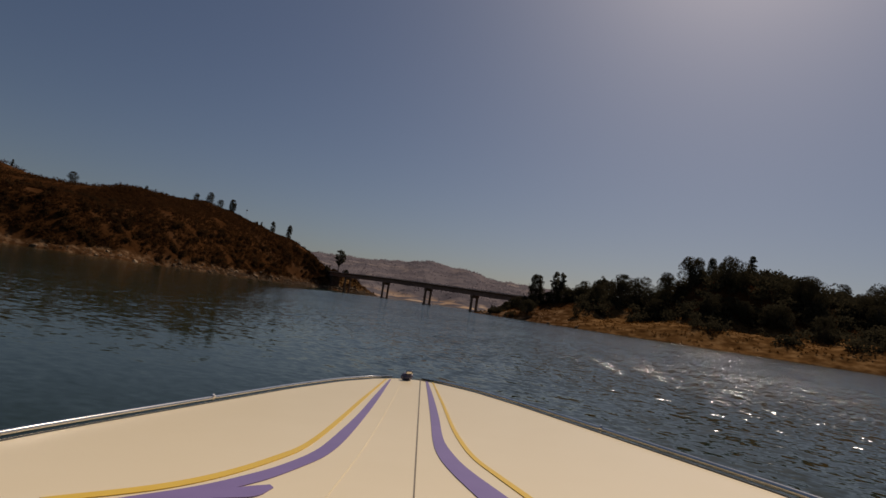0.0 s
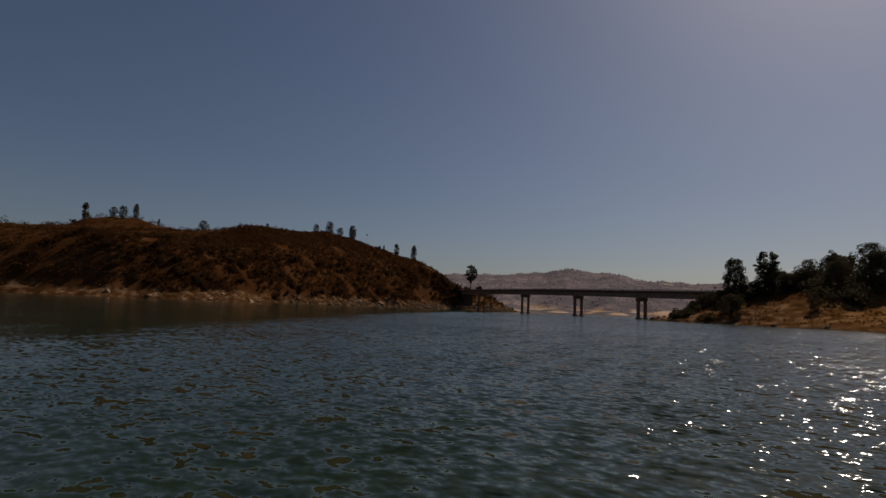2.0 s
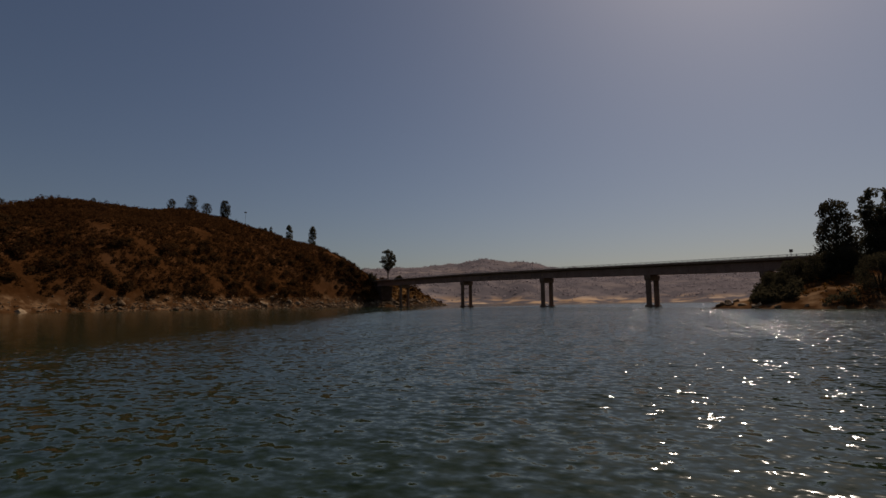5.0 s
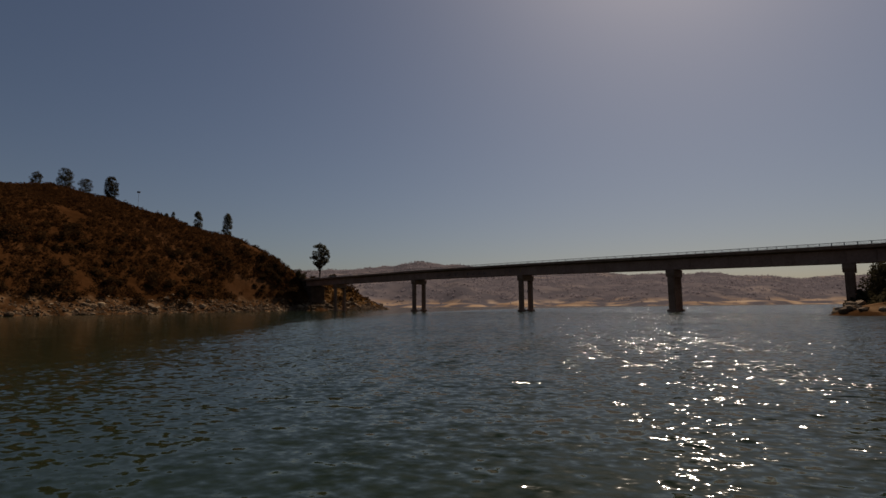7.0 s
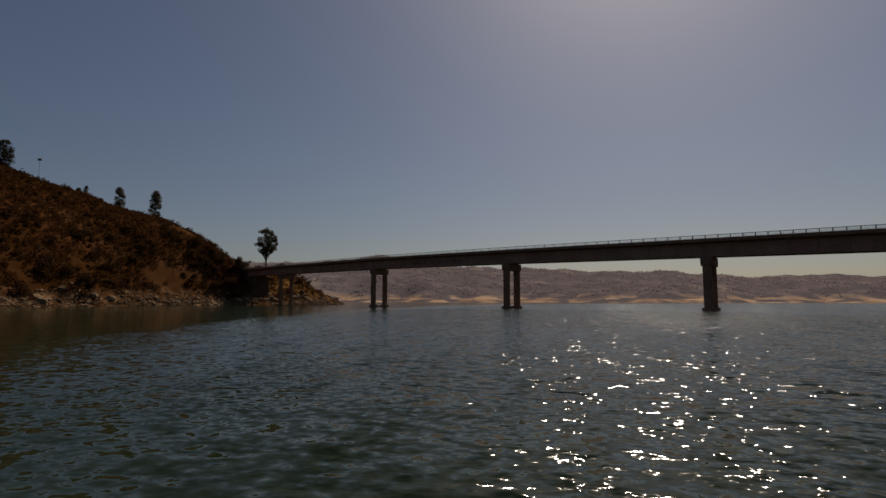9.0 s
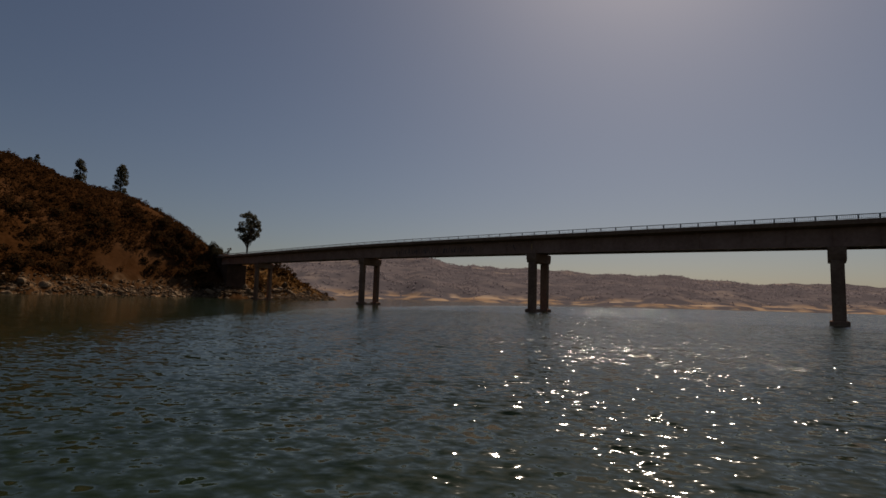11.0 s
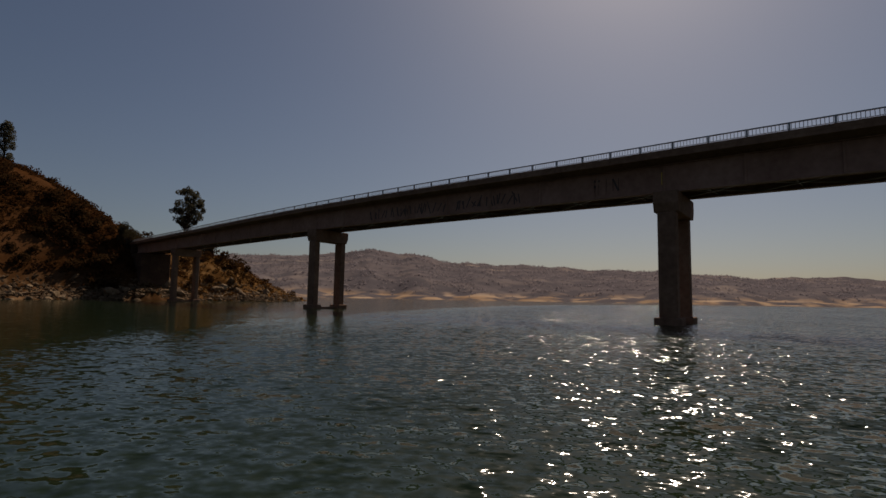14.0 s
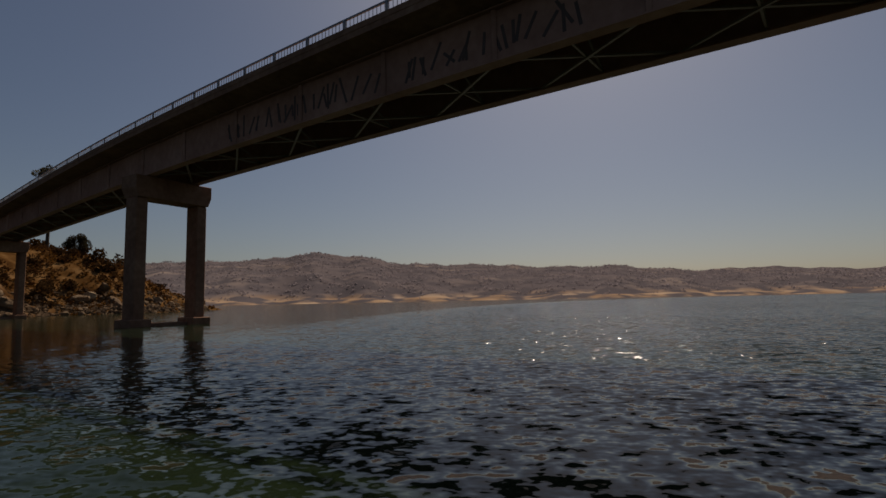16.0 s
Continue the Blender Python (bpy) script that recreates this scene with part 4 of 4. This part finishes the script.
# ---- rocks on the bank ----
def rock_mesh(seed):
    rng = np.random.RandomState(seed)
    bm = bmesh.new()
    bmesh.ops.create_icosphere(bm, subdivisions=2, radius=1.0)
    cuts = [(Vector(rng.normal(size=3)).normalized(), rng.uniform(0.45, 0.8)) for _ in range(9)]
    for v in bm.verts:
        for way, far in cuts:
            over = v.co.dot(way) - far
            if over > 0:
                v.co -= way * over
        v.co += Vector(rng.normal(size=3)) * 0.03
        v.co.z *= 0.7
    me = bpy.data.meshes.new("rock")
    bm.to_mesh(me)
    bm.free()
    me.materials.append(ROCK)
    return me


def lay_rock(mesh, x, y, rng):
    """A boulder on the bank at (x, y) of its shore's sheet, if that is near the waterline. Returns how many were laid."""
    x, y = (float(v) for v in site(x, y))
    z = land_at(x, y)
    if not -0.25 < z < 5.5:
        return 0
    s = rng.uniform(0.28, 0.75) * (2.0 if rng.uniform() < 0.16 else 1.0)
    ob = new("rock", mesh)
    ob.matrix_basis = Matrix.Translation((x, y, z + 0.1 * s)) @ Euler(rng.uniform(-0.4, 0.4, 3).tolist()).to_matrix().to_4x4() @ Matrix.Rotation(rng.uniform(0, 6.28), 4, "Z") @ Matrix.Diagonal((s * rng.uniform(0.8, 1.6), s, s, 1))
    tagged(ob, "pale weathered boulder on the bank at the waterline", "rock", "boulders along the bank")
    return 1


def rocks():
    rng = np.random.RandomState(9)
    meshes = [rock_mesh(s) for s in range(7)]
    line = LEFT_SHORE[:12]
    made = 0
    tip = RIGHT_SHORE[-2:] + RIGHT_SHORE[:4]
    while made < 340:
        if made >= 290:                  # the last fifty lie round the tip of the wooded point
            k, t = rng.randint(len(tip) - 1), rng.uniform()
            x, y = (tip[k][j] + (tip[k + 1][j] - tip[k][j]) * t + rng.normal() * 1.3 + (1.0, 0.8)[j] for j in (0, 1))
            lay_rock(meshes[rng.randint(7)], x, y, rng)
            made += 1
            continue
        k = min(rng.randint(1, len(line) - 1), rng.randint(1, len(line) - 1))
        (ax, ay), (bx, by) = line[k], line[k + 1] if k + 1 < len(line) else line[k]
        t, inland = rng.uniform(), abs(rng.normal()) * 3.6
        x, y = ax + (bx - ax) * t - inland + rng.normal() * 1.5, ay + (by - ay) * t + rng.normal()
        made += lay_rock(meshes[rng.randint(7)], x, y, rng)


def rubble():
    """Fist- to head-sized stones strewn over the lower bank, as one spread."""
    rng = np.random.RandomState(19)
    line = np.array(LEFT_SHORE[:12], float)
    n = 7500
    k = np.minimum(rng.randint(1, 11, n), rng.randint(1, 11, n))
    p = line[k] + (line[np.minimum(k + 1, 11)] - line[k]) * rng.uniform(0, 1, (n, 1)) + np.stack([-np.abs(rng.normal(size=n)) * 5.0, rng.normal(size=n)], 1)
    p = np.stack(site(p[:, 0], p[:, 1]), 1)
    z = land(p[:, 0], p[:, 1])
    c = np.column_stack([p, z])[(z > -0.1) & (z < 4.2)]
    corner = np.array([(1, 0, 0), (0, 1, 0), (-1, 0, 0), (0, -1, 0), (0, 0, 0.8), (0, 0, -0.8)])
    side = np.array([(0, 1, 4), (1, 2, 4), (2, 3, 4), (3, 0, 4), (1, 0, 5), (2, 1, 5), (3, 2, 5), (0, 3, 5)])
    m = len(c)
    verts = c[:, None] + corner[None] * rng.uniform(0.12, 0.42, (m, 1, 1)) * rng.uniform(0.6, 1.5, (m, 6, 1)) + rng.normal(size=(m, 6, 3)) * 0.04
    faces = side[None] + 6 * np.arange(m)[:, None, None]
    tagged(mesh_object("shore_rubble", verts.reshape(-1, 3).tolist(), faces.reshape(-1, 3).tolist(), ROCK), "small pale stones strewn over the lower bank", "stones", kind="stuff")


rubble()
rocks()


# ---- the speedboat ----
SEAT = stand(*PATH[0][1:])          # where the filming boat's crew looks from


def deck(along, across, lift=0.0):
    """A point of the foredeck from its station ahead of the seat, 0.73 m apart, and metres off the centre line."""
    x = -0.05 * along + across
    return Vector((x, -(0.34 + 0.116 * along + 0.0805 * across) + lift, -0.73 * along))


HALF_BEAM = [(5.30, 0.10), (5.15, 0.22), (4.6, 0.43), (3.8, 0.62), (2.95, 0.78), (2.2, 0.92), (1.75, 1.00), (1.0, 1.04), (0.0, 1.05), (-1.3, 1.02)]


def half_beam(along):
    xs, ys = [p[0] for p in HALF_BEAM][::-1], [p[1] for p in HALF_BEAM][::-1]
    return float(np.interp(along, xs, ys))


def build_boat():
    boat = tagged(new("speedboat"), "cream speedboat with a long foredeck and purple and yellow stripes", "boat")
    stations = list(np.linspace(5.3, -1.3, 34))
    # foredeck, open behind the seat's front
    verts, faces = [], []
    for along in stations:
        hb = half_beam(along)
        for f in np.linspace(-1, 1, 9):
            crown = 0.0 if along > 5.2 else 0.004 * (1 - f * f)
            verts.append(deck(along, hb * f, crown * 0 - 0.0))
        for f in (1, -1):
            verts.append(deck(along, hb * f, -0.05))
    for k in range(len(stations) - 1):
        o, q = k * 11, (k + 1) * 11
        for j in range(8):
            faces.append((o + j, o + j + 1, q + j + 1, q + j))
        faces += [(o + 8, o + 9, q + 9, q + 8), (o + 10, o, q, q + 10), (o + 9, o + 10, q + 10, q + 9)]
    ob = mesh_object("foredeck", [SEAT @ v for v in verts], faces, GELCOAT)
    ob.parent = boat
    tagged(ob, "smooth cream gelcoat deck")
    # hull sides down to the keel
    verts, faces = [], []
    for along in stations:
        hb = half_beam(along)
        keel = 1.12 - 0.55 * max(0, (along - 3.2) / 2.1) ** 1.6
        for a, d in ((-hb, 0.045), (-hb * 0.88, 0.75 * keel), (0, keel), (hb * 0.88, 0.75 * keel), (hb, 0.045)):
            verts.append(deck(along, a, -d))
    for k in range(len(stations) - 1):
        for j in range(4):
            faces.append((k * 5 + j, k * 5 + 5 + j, k * 5 + 6 + j, k * 5 + 1 + j))
    faces += [(0, 1, 2, 3, 4), tuple(range(len(verts) - 5, len(verts)))[::-1]]
    ob = mesh_object("hull", [SEAT @ v for v in verts], faces, GELCOAT)
    ob.parent = boat
    for side in (-1, 1):
        pts = [SEAT @ deck(a, side * (half_beam(a) + 0.012), 0.012) for a in stations]
        v, f = tube(pts, [0.009] * len(pts), 8)
        ob = mesh_object("rub_rail", v, f, CHROME, True)
        ob.parent = boat
        tagged(ob, "polished metal rub rail")
        pts = [SEAT @ deck(a, side * (half_beam(a) - 0.016), 0.001) for a in stations]
        v, f = tube(pts, [0.0028] * len(pts), 6)
        ob = mesh_object("rail_gasket", v, f, RUBBER, True)
        ob.parent = boat
        p = SEAT @ deck(2.95, side * (half_beam(2.95) + 0.012), 0.014)
        bm = bmesh.new()
        box(bm, (0.022, 0.026, 0.030), Matrix.Translation(p) @ SEAT.to_3x3().to_4x4(), 0.008)
        part("rail_joint", bm, CHROME, boat)
    bm = bmesh.new()
    box(bm, (0.085, 0.05, 0.085), SEAT @ Matrix.Translation(deck(5.2, 0.0, 0.028)), 0.02)
    light = part("bow_light", bm, LIGHT_BODY, boat, "small grey-violet bow light")
    bm = bmesh.new()
    box(bm, (0.05, 0.03, 0.03), SEAT @ Matrix.Translation(deck(5.17, 0.02, 0.06)), 0.008)
    part("lens", bm, CHROME, light)
    return boat


boat = build_boat()


def paint(name, a, b, mat, lift=0.0022):
    """A stripe between two edge lines on the deck, each through a few places (station ahead, metres off the centre)."""
    n = 40

    def even(points):
        p = [Vector(q) for q in points]
        p = [2 * p[0] - p[1]] + p + [2 * p[-1] - p[-2]]
        out = []
        for t in np.linspace(0, len(points) - 1.0001, n):
            k, u = int(t), float(t) - int(t)
            a0, a1, a2, a3 = p[k:k + 4]
            out.append(0.5 * (2 * a1 + (a2 - a0) * u + (2 * a0 - 5 * a1 + 4 * a2 - a3) * u * u + (3 * a1 - a0 - 3 * a2 + a3) * u ** 3))
        return out

    ea, eb = even(a), even(b)
    verts = [SEAT @ deck(p.x, p.y, up) for up in (0.0005, lift) for row in (ea, eb) for p in row]
    faces = []
    for k in range(n - 1):
        o = 2 * n
        faces += [(o + k, o + k + 1, o + n + k + 1, o + n + k), (k, k + 1, o + k + 1, o + k), (n + k, o + n + k, o + n + k + 1, n + k + 1)]
    ob = mesh_object(name, verts, faces, mat)
    ob.parent = boat
    return ob


# foredeck stripes, seam and moulded ridge, in stations ahead of the seat and metres off the centre line
purple = paint("purple_stripe", [(5.163, -0.1212), (3.839, -0.1652), (2.947, -0.1913), (2.344, -0.2199), (1.97, -0.2464), (1.728, -0.2972), (1.568, -0.3555), (1.428, -0.4242), (1.291, -0.5248)],
               [(5.112, -0.112), (3.796, -0.1366), (2.909, -0.1592), (2.238, -0.1837), (1.914, -0.2095), (1.71, -0.2541), (1.547, -0.3024), (1.429, -0.3519), (1.356, -0.3392)], PURPLE)
tagged(purple, "tapering purple stripe")
tagged(paint("purple_stripe", [(1.425, -0.372), (1.472, -0.3221), (1.502, -0.2842)], [(1.352, -0.362), (1.391, -0.2935), (1.479, -0.2729)], PURPLE, 0.0027), "purple stripe's hooked end")
tagged(paint("purple_stripe", [(5.425, 0.1398), (4.032, 0.1165), (2.948, 0.0967), (2.323, 0.0835), (2.028, 0.0887), (1.793, 0.1121), (1.528, 0.1528)],
             [(5.441, 0.153), (4.059, 0.1458), (3.076, 0.1346), (2.406, 0.1203), (2.106, 0.1316), (1.858, 0.1597), (1.551, 0.2206)], PURPLE), "tapering purple stripe")
tagged(paint("yellow_stripe", [(5.123, -0.1523), (3.556, -0.2225), (2.568, -0.261), (2.067, -0.2909), (1.847, -0.3321), (1.606, -0.4019), (1.429, -0.4914), (1.259, -0.6399)],
             [(5.138, -0.1407), (3.541, -0.2049), (2.548, -0.243), (2.023, -0.2753), (1.797, -0.316), (1.562, -0.3859), (1.389, -0.4734), (1.24, -0.6107)], YELLOW), "thin yellow stripe")
tagged(paint("yellow_stripe", [(5.285, 0.1816), (3.685, 0.1727), (2.774, 0.1647), (2.344, 0.1685), (2.036, 0.1846), (1.782, 0.2228), (1.565, 0.2592)],
             [(5.295, 0.1903), (3.726, 0.1863), (2.783, 0.1783), (2.352, 0.1838), (2.052, 0.1988), (1.795, 0.2385), (1.571, 0.2775)], YELLOW), "thin yellow stripe")
tagged(paint("deck_seam", [(5.371, 0.0964), (2.566, 0.036), (1.479, 0.0127)], [(5.381, 0.105), (2.57, 0.0408), (1.48, 0.0158)], SEAM, 0.0012), "thin brown seam line along the deck")
tagged(paint("moulded_ridge", [(4.953, -0.0466), (2.357, -0.129), (1.1, -0.198)], [(4.972, -0.0312), (2.367, -0.1111), (1.1, -0.181)], GELCOAT, 0.0020), "low ridge moulded into the cream deck")
